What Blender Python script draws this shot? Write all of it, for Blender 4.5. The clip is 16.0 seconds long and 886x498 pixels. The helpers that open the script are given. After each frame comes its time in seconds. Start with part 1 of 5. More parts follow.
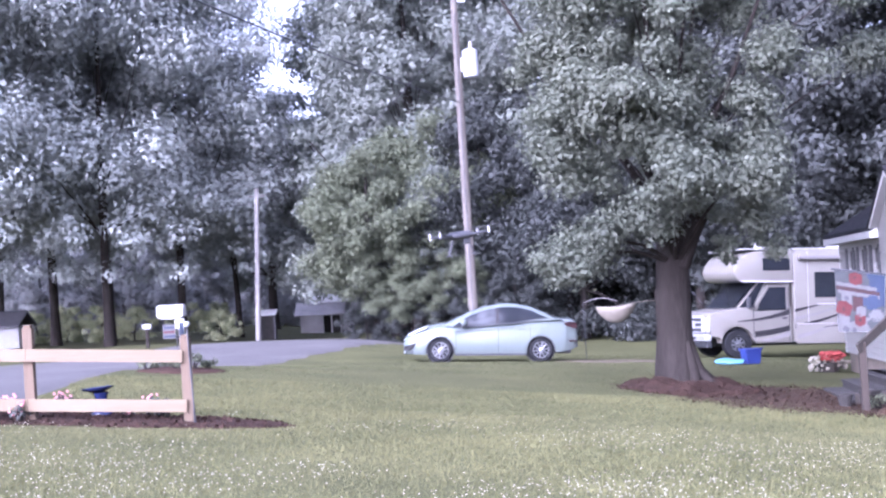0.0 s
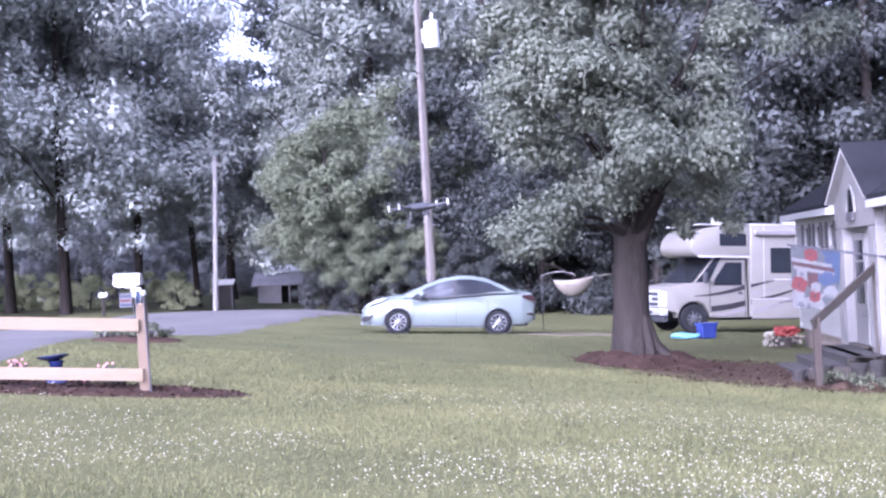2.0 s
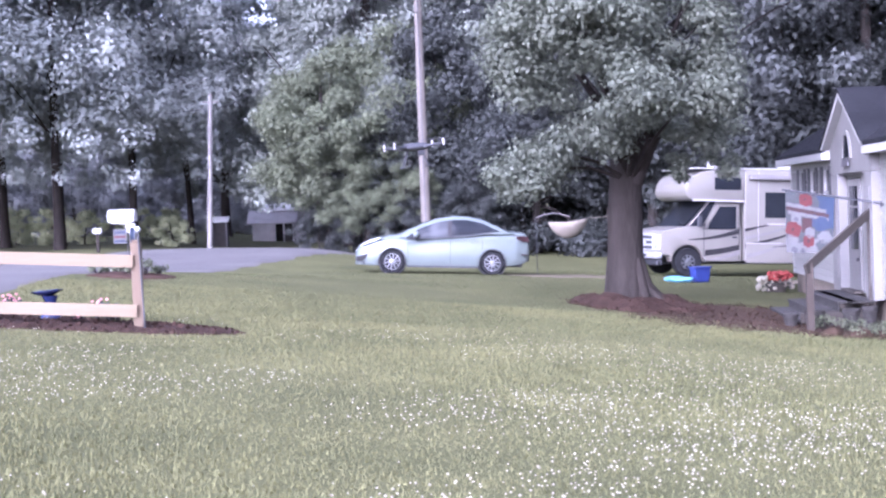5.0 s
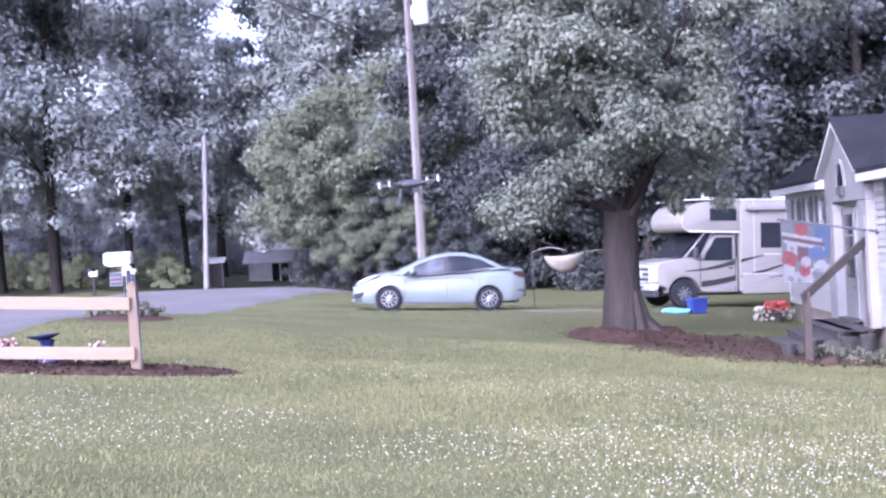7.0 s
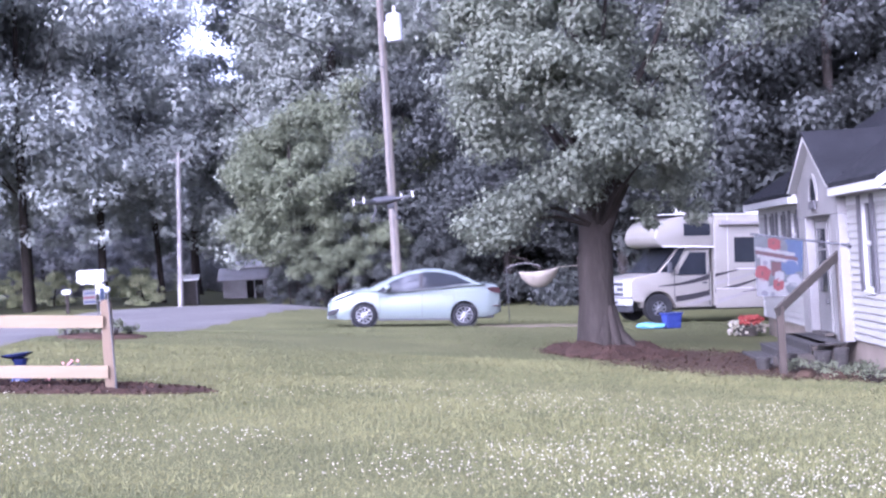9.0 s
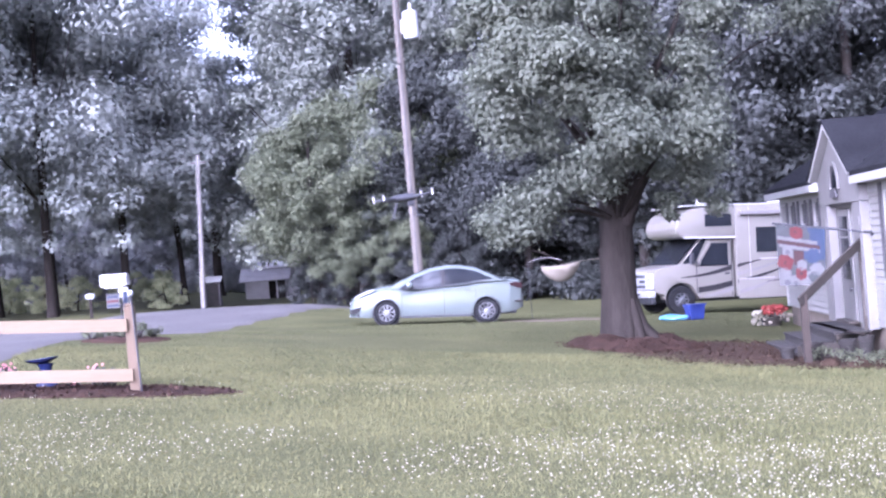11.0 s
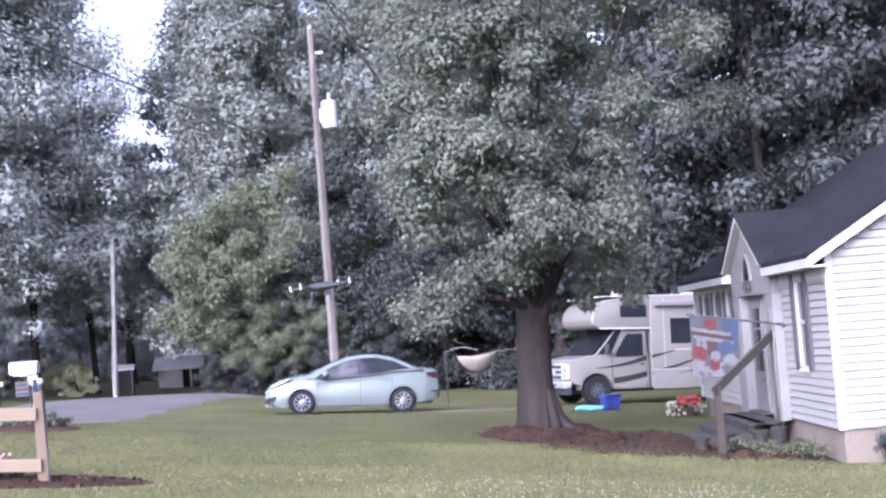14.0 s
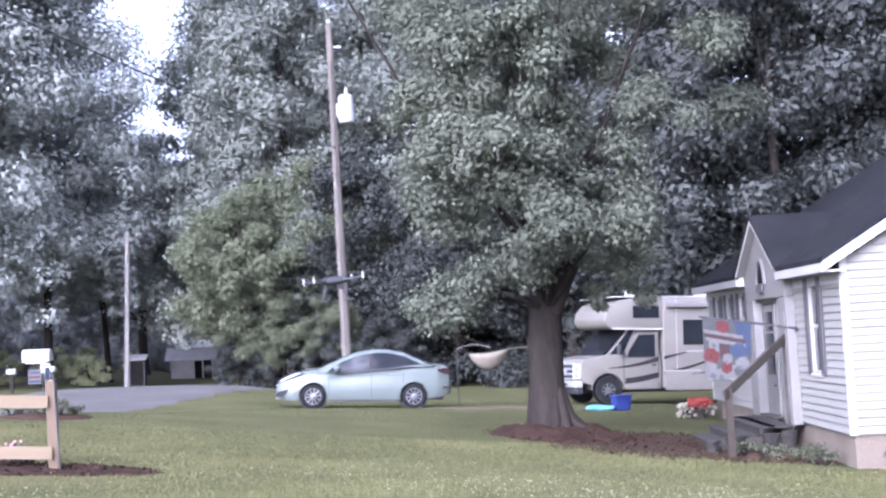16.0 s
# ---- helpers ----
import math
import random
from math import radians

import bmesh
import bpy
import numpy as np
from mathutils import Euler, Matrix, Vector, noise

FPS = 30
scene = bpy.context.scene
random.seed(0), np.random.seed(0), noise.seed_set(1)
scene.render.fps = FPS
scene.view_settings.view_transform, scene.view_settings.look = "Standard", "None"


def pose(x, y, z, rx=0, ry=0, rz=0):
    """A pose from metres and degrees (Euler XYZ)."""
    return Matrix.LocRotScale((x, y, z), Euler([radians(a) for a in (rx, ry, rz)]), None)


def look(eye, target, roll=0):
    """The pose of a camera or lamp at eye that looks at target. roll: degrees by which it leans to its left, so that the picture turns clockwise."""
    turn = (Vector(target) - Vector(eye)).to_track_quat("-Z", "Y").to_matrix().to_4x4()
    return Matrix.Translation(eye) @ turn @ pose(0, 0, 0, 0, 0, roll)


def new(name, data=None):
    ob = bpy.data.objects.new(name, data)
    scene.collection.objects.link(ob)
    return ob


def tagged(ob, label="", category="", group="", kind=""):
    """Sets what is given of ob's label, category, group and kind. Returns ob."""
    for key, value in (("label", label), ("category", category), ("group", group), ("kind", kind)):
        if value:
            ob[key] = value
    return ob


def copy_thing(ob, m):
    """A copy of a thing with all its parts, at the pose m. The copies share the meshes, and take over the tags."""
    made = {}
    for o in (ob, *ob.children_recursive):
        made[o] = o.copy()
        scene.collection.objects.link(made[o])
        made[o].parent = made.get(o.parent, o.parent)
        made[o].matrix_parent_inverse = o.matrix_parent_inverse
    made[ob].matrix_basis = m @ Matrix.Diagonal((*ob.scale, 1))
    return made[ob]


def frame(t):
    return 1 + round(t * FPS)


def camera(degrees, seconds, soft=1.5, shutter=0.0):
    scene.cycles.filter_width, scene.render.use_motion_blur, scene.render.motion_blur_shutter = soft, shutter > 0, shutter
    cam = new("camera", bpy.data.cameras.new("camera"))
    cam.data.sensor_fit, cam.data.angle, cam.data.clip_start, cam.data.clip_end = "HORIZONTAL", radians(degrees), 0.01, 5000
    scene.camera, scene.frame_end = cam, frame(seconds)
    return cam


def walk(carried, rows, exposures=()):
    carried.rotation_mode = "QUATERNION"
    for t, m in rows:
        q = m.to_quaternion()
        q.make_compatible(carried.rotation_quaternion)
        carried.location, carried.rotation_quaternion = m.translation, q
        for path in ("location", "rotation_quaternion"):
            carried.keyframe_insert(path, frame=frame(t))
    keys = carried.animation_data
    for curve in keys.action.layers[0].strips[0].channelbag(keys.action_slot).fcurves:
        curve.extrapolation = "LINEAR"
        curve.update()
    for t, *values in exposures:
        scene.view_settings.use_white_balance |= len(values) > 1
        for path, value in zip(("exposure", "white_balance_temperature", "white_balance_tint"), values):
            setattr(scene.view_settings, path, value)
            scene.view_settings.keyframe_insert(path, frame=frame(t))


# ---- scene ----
cam = camera(34.0, 16.0, soft=2.4)
walk(cam, [
    (0.0, pose(0, 0, 1.45, 91.87, 3.60, 0.12)),
    (0.5, pose(0, 0, 1.45, 91.72, 3.32, -0.27)),
    (1.0, pose(0, 0, 1.45, 91.27, 3.19, -0.67)),
    (1.5, pose(0, 0, 1.45, 90.68, 3.37, -1.29)),
    (2.0, pose(0, 0, 1.45, 90.66, 2.96, -1.53)),
    (2.5, pose(0, 0, 1.45, 89.85, 2.80, -1.42)),
    (3.0, pose(0, 0, 1.45, 89.45, 2.81, -1.17)),
    (3.2, pose(0, 0, 1.45, 89.42, 2.83, -1.36)),
    (5.3, pose(0, 0, 1.45, 87.97, 1.94, -1.98)),
    (5.5, pose(0, 0, 1.45, 87.78, 1.75, -2.91)),
    (6.0, pose(0, 0, 1.45, 87.64, 3.00, -4.22)),
    (6.5, pose(0, 0, 1.45, 88.76, 4.16, -3.74)),
    (7.0, pose(0, 0, 1.45, 89.72, 3.32, -1.90)),
    (7.5, pose(0, 0, 1.45, 89.85, 2.73, -2.68)),
    (8.0, pose(0, 0, 1.45, 90.01, 3.55, -4.02)),
    (8.5, pose(0, 0, 1.45, 90.72, 3.44, -3.22)),
    (8.7, pose(0, 0, 1.45, 90.40, 3.45, -2.98)),
    (10.8, pose(0, 0, 1.45, 90.09, 4.99, -2.95)),
    (11.0, pose(0, 0, 1.45, 90.22, 4.87, -2.06)),
    (11.5, pose(0, 0, 1.45, 90.80, 4.72, 0.02)),
    (12.0, pose(0, 0, 1.45, 91.89, 4.51, -0.11)),
    (12.5, pose(0, 0, 1.45, 92.64, 4.47, -0.93)),
    (13.0, pose(0, 0, 1.45, 92.87, 4.31, -0.91)),
    (13.5, pose(0, 0, 1.45, 93.53, 3.93, -3.35)),
    (14.0, pose(0, 0, 1.45, 93.48, 4.53, -5.36)),
    (14.5, pose(0, 0, 1.45, 92.77, 4.17, -7.74)),
    (15.0, pose(0, 0, 1.45, 92.81, 4.35, -5.05)),
    (15.5, pose(0, 0, 1.45, 92.79, 3.71, -3.31)),
    (16.0, pose(0, 0, 1.45, 93.38, 3.31, -4.88)),
], exposures=[(0, 2.8, 5050, 39), (13, 2.8, 5050, 39), (13.5, 2.68, 5160, 36), (14, 2.5, 5260, 31), (14.5, 2.24, 5340, 28), (15, 2.2, 5420, 25), (15.5, 2.46, 5350, 24), (16, 2.54, 5230, 29)])
SWELLS = [(-8, 68, 0.40), (-3, 16.65, 0.21), (-0.2, 36, -1.27), (2.3, 36, 2.10), (4.1, 25.9, -0.45), (7.9, 39.5, -0.91), (7.3, 20, -0.12), (0, 2, 0.16), (-10, 45, -0.17), (-9, 24, 0.38), (0, 12, 0.09), (6, 10, -0.25), (-6, 8, 0.10), (0, 70, -0.25), (14, 50, -0.15), (16, 20, -0.15), (-20, 70, -0.39)]


def ease(v):
    return 1 / (1 + np.exp(-np.clip(v, -30, 30)))


def ground_z(x, y):
    """Height of the lawn: a gentle fall towards the house, with broad swells."""
    z = -0.2 - 0.03 * np.clip(x, -14, 14)
    for a, b, w in SWELLS:
        z = z + w * np.exp(-((x - a) ** 2 + (y - b) ** 2) / 162.0)
    z = z + 0.24 * np.exp(-((x + 5.5) ** 2 + (y - 26.5) ** 2) / 32.0)
    # the crest that the road goes over, and the fall behind it
    z = z + 0.56 * np.exp(-((y - 46) / 6.5) ** 2) * ease((x + 10.2) / 0.8) * ease((-1.2 - x) / 0.7)
    return z - 0.45 * ease((y - 57) / 2.0) * ease((x + 12) / 1.5) * ease((1 - x) / 1.5)


def gz(x, y):
    return float(ground_z(x, y))


# ---- light ----
world = bpy.data.worlds.new("sky")
scene.world = world
world.use_nodes = True
wn = world.node_tree
sky = wn.nodes.new("ShaderNodeTexSky")
sky.sky_type, sky.sun_disc = "NISHITA", False
sky.sun_elevation, sky.sun_rotation = radians(28), radians(212)
sky.air_density, sky.dust_density, sky.ozone_density = 1.0, 6.0, 2.0
cloud = wn.nodes.new("ShaderNodeHueSaturation")  # thin overcast: a paler sky
cloud.inputs["Saturation"].default_value = 0.3
wn.links.new(sky.outputs[0], cloud.inputs["Color"])
wn.links.new(cloud.outputs[0], wn.nodes["Background"].inputs[0])
wn.nodes["Background"].inputs[1].default_value = 0.13
sun = new("sun", bpy.data.lights.new("sun", "SUN"))
sun.data.energy, sun.data.angle, sun.data.color = 1.0, radians(60), (1.0, 0.98, 0.96)
sun.matrix_basis = look((-17, -27, 17), (0, 0, 0))


# ---- materials ----
def mat(name, a, b, scale=4.0, rough=0.8, bump=0.0, metal=0.0, fine=40.0, island=0.0, stretch=(1, 1, 1), spec=0.4, per_object=0.0):
    """A procedural surface: two colours mixed by a broad and a fine noise, with a fine relief."""
    m = bpy.data.materials.new(name)
    m.use_nodes = True
    n, l = m.node_tree.nodes, m.node_tree.links
    p = n["Principled BSDF"]
    p.inputs["Roughness"].default_value, p.inputs["Metallic"].default_value = rough, metal
    p.inputs["Specular IOR Level"].default_value = spec
    co = n.new("ShaderNodeTexCoord")
    mp = n.new("ShaderNodeMapping")
    mp.inputs["Scale"].default_value = stretch
    l.new(co.outputs["Object"], mp.inputs[0])
    n1, n2 = n.new("ShaderNodeTexNoise"), n.new("ShaderNodeTexNoise")
    n1.inputs["Scale"].default_value, n2.inputs["Scale"].default_value = scale, fine
    n1.inputs["Detail"].default_value = 4
    l.new(mp.outputs[0], n1.inputs["Vector"])
    l.new(mp.outputs[0], n2.inputs["Vector"])
    add = n.new("ShaderNodeMath")
    add.operation = "MULTIPLY_ADD"
    l.new(n2.outputs["Fac"], add.inputs[0])
    add.inputs[1].default_value = 0.5
    l.new(n1.outputs["Fac"], add.inputs[2])
    last = add.outputs[0]
    for amount, node, out in ((island, "ShaderNodeNewGeometry", "Random Per Island"), (per_object, "ShaderNodeObjectInfo", "Random")):
        if amount:
            g, s = n.new(node), n.new("ShaderNodeMath")
            s.operation = "MULTIPLY_ADD"
            l.new(g.outputs[out], s.inputs[0])
            s.inputs[1].default_value = amount
            l.new(last, s.inputs[2])
            last = s.outputs[0]
    ramp = n.new("ShaderNodeMapRange")
    ramp.inputs["From Min"].default_value = 0.4 + 0.25 * (island + per_object)
    ramp.inputs["From Max"].default_value = 1.1 + 0.6 * (island + per_object)
    l.new(last, ramp.inputs[0])
    mix = n.new("ShaderNodeMix")
    mix.data_type = "RGBA"
    mix.inputs[6].default_value, mix.inputs[7].default_value = (*a, 1), (*b, 1)
    l.new(ramp.outputs[0], mix.inputs[0])
    l.new(mix.outputs[2], p.inputs["Base Color"])
    if bump:
        bu = n.new("ShaderNodeBump")
        bu.inputs["Strength"].default_value, bu.inputs["Distance"].default_value = bump, 0.02
        l.new(n2.outputs["Fac"], bu.inputs["Height"])
        l.new(bu.outputs[0], p.inputs["Normal"])
    return m


def leafy(name, a, b, trans=0.25):
    m = mat(name, a, b, scale=0.35, rough=0.65, fine=3.0, island=0.45, spec=0.3)
    p = m.node_tree.nodes["Principled BSDF"]
    t = m.node_tree.nodes.new("ShaderNodeBsdfTranslucent")
    x = m.node_tree.nodes.new("ShaderNodeMixShader")
    x.inputs[0].default_value = trans
    m.node_tree.links.new(p.inputs["Base Color"].links[0].from_socket, t.inputs[0])
    m.node_tree.links.new(p.outputs[0], x.inputs[1])
    m.node_tree.links.new(t.outputs[0], x.inputs[2])
    m.node_tree.links.new(x.outputs[0], m.node_tree.nodes["Material Output"].inputs[0])
    return m


LAWN = mat("lawn", (0.044, 0.047, 0.019), (0.090, 0.089, 0.038), 0.5, 0.95, 0.8, fine=26, spec=0.1)
ASPHALT = mat("asphalt", (0.046, 0.042, 0.040), (0.090, 0.082, 0.077), 0.5, 0.9, 0.5, fine=60)
MULCH = mat("mulch", (0.021, 0.013, 0.0095), (0.053, 0.030, 0.022), 5, 0.95, 1.0, fine=50, island=0.5, spec=0.1)
BARE = mat("bare_soil", (0.022, 0.014, 0.009), (0.048, 0.031, 0.021), 1.2, 0.95, 0.9, fine=25, spec=0.1)
DRY = mat("dry_grass", (0.075, 0.062, 0.04), (0.14, 0.115, 0.08), 2.0, 0.95, 0.8, fine=26, spec=0.1)
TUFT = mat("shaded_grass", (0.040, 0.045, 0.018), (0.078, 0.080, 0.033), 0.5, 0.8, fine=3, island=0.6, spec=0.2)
BLADE = mat("grass_blades", (0.064, 0.066, 0.026), (0.129, 0.126, 0.052), 0.5, 0.8, fine=3, island=0.6, spec=0.2)
PETAL = mat("clover_petals", (0.18, 0.165, 0.12), (0.31, 0.285, 0.22), 2, 0.8, fine=20, island=0.4)
BARK = mat("bark", (0.013, 0.0105, 0.009), (0.033, 0.0275, 0.0235), 3, 0.95, 1.0, fine=18, stretch=(1, 1, 0.25), spec=0.1)
LEAF_OAK = leafy("oak_leaves", (0.070, 0.079, 0.058), (0.150, 0.163, 0.116), 0.38)
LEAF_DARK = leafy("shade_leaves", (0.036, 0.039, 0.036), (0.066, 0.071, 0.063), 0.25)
# thicket leaves darkened to hold the shade under the tall canopy
LEAF_UNDERSHADE = leafy("canopy_shaded_leaves", (0.020, 0.022, 0.020), (0.042, 0.046, 0.040), 0.25)
# leaf colour of the tall roadside trees lifted to pale grey-green for haze
LEAF_HAZED = leafy("hazed_tall_leaves", (0.228, 0.244, 0.224), (0.258, 0.274, 0.250), 0.22)
# haze over the distant wood, mixed into the foliage colour
LEAF_FAR_HAZED = leafy("hazed_far_leaves", (0.20, 0.205, 0.20), (0.25, 0.255, 0.245), 0.3)
# brightened green: sunlight that the crowns keep off these bushes is in the colour
LEAF_SUNLIT = leafy("sunlit_bush_leaves", (0.30, 0.32, 0.17), (0.42, 0.43, 0.26), 0.25)
LEAF_MID = leafy("wood_leaves", (0.104, 0.114, 0.098), (0.172, 0.186, 0.155), 0.32)
LEAF_LIGHT = leafy("young_leaves", (0.060, 0.068, 0.042), (0.138, 0.152, 0.090), 0.4)
POLEWOOD = mat("weathered_pole", (0.066, 0.056, 0.046), (0.128, 0.112, 0.097), 2, 0.9, 0.6, fine=30, stretch=(1, 1, 0.08))
POSTWOOD = mat("tan_post_wood", (0.078, 0.052, 0.030), (0.112, 0.078, 0.048), 3, 0.75, 0.4, fine=30, stretch=(1, 1, 0.1), per_object=0.2)
PINE = mat("new_pine", (0.112, 0.079, 0.044), (0.158, 0.119, 0.072), 3, 0.7, 0.3, fine=30, stretch=(0.1, 1, 1), per_object=0.3)
OLDWOOD = mat("grey_deck_wood", (0.023, 0.019, 0.014), (0.047, 0.039, 0.031), 3, 0.9, 0.5, fine=30, stretch=(0.15, 1, 1), per_object=0.3)
REDWOOD = mat("stained_post", (0.021, 0.015, 0.010), (0.037, 0.027, 0.020), 4, 0.85, 0.5, fine=30)
VINYL = mat("white_vinyl", (0.178, 0.172, 0.156), (0.210, 0.203, 0.184), 0.8, 0.55, 0.05, fine=14, per_object=0.15)
TRIM = mat("white_trim", (0.27, 0.263, 0.247), (0.32, 0.313, 0.295), 2, 0.5, 0.05)
# white entry trim coloured grey, with the shade on the entry built in
SHADETRIM = mat("shaded_white_trim", (0.112, 0.106, 0.098), (0.16, 0.152, 0.143), 2, 0.6, 0.05)
BLOCK = mat("foundation", (0.095, 0.075, 0.055), (0.155, 0.128, 0.100), 1.5, 0.9, 0.6, fine=30)
SHINGLE = mat("shingles", (0.006, 0.006, 0.007), (0.017, 0.017, 0.019), 1.5, 0.95, 0.8, fine=30, spec=0.1)
SHUTTER = mat("dark_shutter", (0.045, 0.043, 0.045), (0.075, 0.07, 0.074), 3, 0.6, 0.1)
STEPDARK = mat("dark_stone", (0.011, 0.0095, 0.008), (0.030, 0.026, 0.022), 4, 0.9, 0.8, fine=22)
MINT = mat("mint_paint", (0.088, 0.103, 0.096), (0.098, 0.115, 0.107), 1.2, 0.25, spec=0.6)
RVWHITE = mat("cream_fibreglass", (0.134, 0.124, 0.106), (0.166, 0.154, 0.134), 1, 0.35, 0.02)
RVGREY = mat("grey_trim", (0.30, 0.29, 0.29), (0.38, 0.37, 0.37), 2, 0.5)
STRIPE = mat("dark_stripe", (0.012, 0.011, 0.012), (0.022, 0.02, 0.021), 3, 0.6, spec=0.2)
TAUPE = mat("taupe_stripe", (0.13, 0.12, 0.115), (0.17, 0.155, 0.15), 3, 0.5)
GLASS = mat("dark_glass", (0.010, 0.011, 0.014), (0.016, 0.018, 0.022), 2, 0.12, spec=0.35)
RUBBER = mat("rubber", (0.007, 0.007, 0.008), (0.018, 0.018, 0.019), 6, 0.9, 0.2, spec=0.15)
BLACK = mat("black_plastic", (0.02, 0.02, 0.022), (0.035, 0.035, 0.04), 6, 0.6)
ALLOY = mat("alloy", (0.15, 0.152, 0.156), (0.22, 0.223, 0.228), 5, 0.35, metal=0.85)
CHROME = mat("chrome", (0.36, 0.365, 0.37), (0.46, 0.465, 0.47), 5, 0.3, metal=0.45)
LENS = mat("clear_lens", (0.24, 0.25, 0.26), (0.32, 0.33, 0.35), 5, 0.1, spec=0.8)
REDLENS = mat("red_lens", (0.013, 0.004, 0.005), (0.022, 0.006, 0.007), 5, 0.3, spec=0.3)
WHITEPAINT = mat("white_paint", (0.28, 0.275, 0.265), (0.35, 0.343, 0.33), 4, 0.5, 0.05)
POLEGREY = mat("bleached_pole", (0.13, 0.12, 0.112), (0.19, 0.18, 0.17), 2, 0.9, 0.5, fine=30, stretch=(1, 1, 0.08))
TANK = mat("grey_tank", (0.27, 0.275, 0.29), (0.33, 0.335, 0.35), 3, 0.5, 0.05)
WIRE = mat("wire", (0.03, 0.03, 0.035), (0.06, 0.06, 0.065), 4, 0.7)
BLUEGLAZE = mat("blue_glaze", (0.010, 0.014, 0.05), (0.02, 0.026, 0.08), 5, 0.2)
BLUEPLASTIC = mat("blue_plastic", (0.02, 0.03, 0.13), (0.03, 0.045, 0.18), 4, 0.4)
CYAN = mat("cyan_vinyl", (0.08, 0.24, 0.33), (0.13, 0.31, 0.40), 4, 0.4)
PINK = mat("pink_petals", (0.40, 0.16, 0.17), (0.50, 0.26, 0.26), 6, 0.8, island=0.4)
REDPETAL = mat("red_petals", (0.17, 0.025, 0.02), (0.26, 0.045, 0.034), 6, 0.8, island=0.4)
CANVAS = mat("cream_canvas", (0.13, 0.113, 0.086), (0.19, 0.166, 0.13), 4, 0.9, 0.3)
FLAGBLUE = mat("flag_blue", (0.010, 0.017, 0.034), (0.018, 0.027, 0.050), 5, 0.85)
FLAGRED = mat("flag_red", (0.042, 0.006, 0.006), (0.06, 0.010, 0.009), 5, 0.85)
FLAGWHITE = mat("flag_white", (0.056, 0.055, 0.054), (0.080, 0.078, 0.077), 5, 0.85)
FLAGGREY = mat("flag_grey", (0.018, 0.021, 0.021), (0.034, 0.037, 0.037), 5, 0.85)
FLAGMAROON = mat("flag_maroon", (0.016, 0.006, 0.006), (0.028, 0.010, 0.009), 5, 0.85)
SHEDWALL = mat("shed_boards", (0.28, 0.27, 0.265), (0.40, 0.385, 0.38), 2, 0.9)
SHEDROOF = mat("pale_tin", (0.55, 0.54, 0.53), (0.72, 0.71, 0.70), 1, 0.7, stretch=(4, 1, 1))


# ---- mesh helpers ----
def part(name, bm, material, parent=None, label=""):
    me = bpy.data.meshes.new(name)
    bm.to_mesh(me)
    bm.free()
    me.materials.append(material)
    ob = new(name, me)
    ob.parent = parent
    return tagged(ob, label)


def smooth(ob, angle=40):
    ob.data.shade_smooth()
    ob.data.set_sharp_from_angle(angle=radians(angle))
    return ob


def thing(name, m, label, category, group="", kind=""):
    ob = new(name)
    ob.matrix_basis = m
    return tagged(ob, label, category, group, kind)


def box(x0, x1, y0, y1, z0, z1, bev=0.0, bm=None, m=None):
    bm = bm or bmesh.new()
    r = bmesh.ops.create_cube(bm, size=1.0)
    mm = Matrix.Translation(((x0 + x1) / 2, (y0 + y1) / 2, (z0 + z1) / 2)) @ Matrix.Diagonal((x1 - x0, y1 - y0, z1 - z0, 1))
    bmesh.ops.transform(bm, matrix=(m @ mm) if m else mm, verts=r["verts"])
    if bev:
        ed = list({e for v in r["verts"] for e in v.link_edges})
        bmesh.ops.bevel(bm, geom=ed, offset=bev, segments=2, affect="EDGES", profile=0.5)
    return bm


def rod(p, q, r0, r1=None, seg=10, bm=None):
    """A tapered round bar from p to q."""
    bm = bm or bmesh.new()
    p, q = Vector(p), Vector(q)
    d = q - p
    r = bmesh.ops.create_cone(bm, cap_ends=True, segments=seg, radius1=r0, radius2=r0 if r1 is None else r1, depth=d.length)
    bmesh.ops.transform(bm, matrix=Matrix.Translation((p + q) / 2) @ d.to_track_quat("Z", "Y").to_matrix().to_4x4(), verts=r["verts"])
    return bm


def ball(c, r, sub=2, squash=(1, 1, 1), bm=None):
    bm = bm or bmesh.new()
    s = bmesh.ops.create_icosphere(bm, subdivisions=sub, radius=1)
    bmesh.ops.transform(bm, matrix=Matrix.Translation(c) @ Matrix.Diagonal((r * squash[0], r * squash[1], r * squash[2], 1)), verts=s["verts"])
    return bm


def lathe(profile, seg=24, bm=None, m=None, caps=True):
    """Turns a list of (radius, height) round the z axis."""
    bm = bm or bmesh.new()
    rings = []
    for r, z in profile:
        ring = []
        for k in range(seg):
            a = 2 * math.pi * k / seg
            v = Vector((r * math.cos(a), r * math.sin(a), z))
            ring.append(bm.verts.new(m @ v if m else v))
        rings.append(ring)
    for a, b in zip(rings, rings[1:]):
        for k in range(seg):
            bm.faces.new((a[k], a[(k + 1) % seg], b[(k + 1) % seg], b[k]))
    if caps:
        bm.faces.new(rings[0][::-1])
        bm.faces.new(rings[-1])
    return bm


def slab(outline, y0, y1, bm=None, m=None):
    """A flat outline in x and z, thickened from y0 to y1."""
    bm = bm or bmesh.new()
    f = [bm.verts.new(m @ Vector((x, y0, z)) if m else (x, y0, z)) for x, z in outline]
    g = [bm.verts.new(m @ Vector((x, y1, z)) if m else (x, y1, z)) for x, z in outline]
    bm.faces.new(f)
    bm.faces.new(g[::-1])
    k = len(f)
    for i in range(k):
        bm.faces.new((f[i], g[i], g[(i + 1) % k], f[(i + 1) % k]))
    bmesh.ops.recalc_face_normals(bm, faces=bm.faces[:])
    return bm


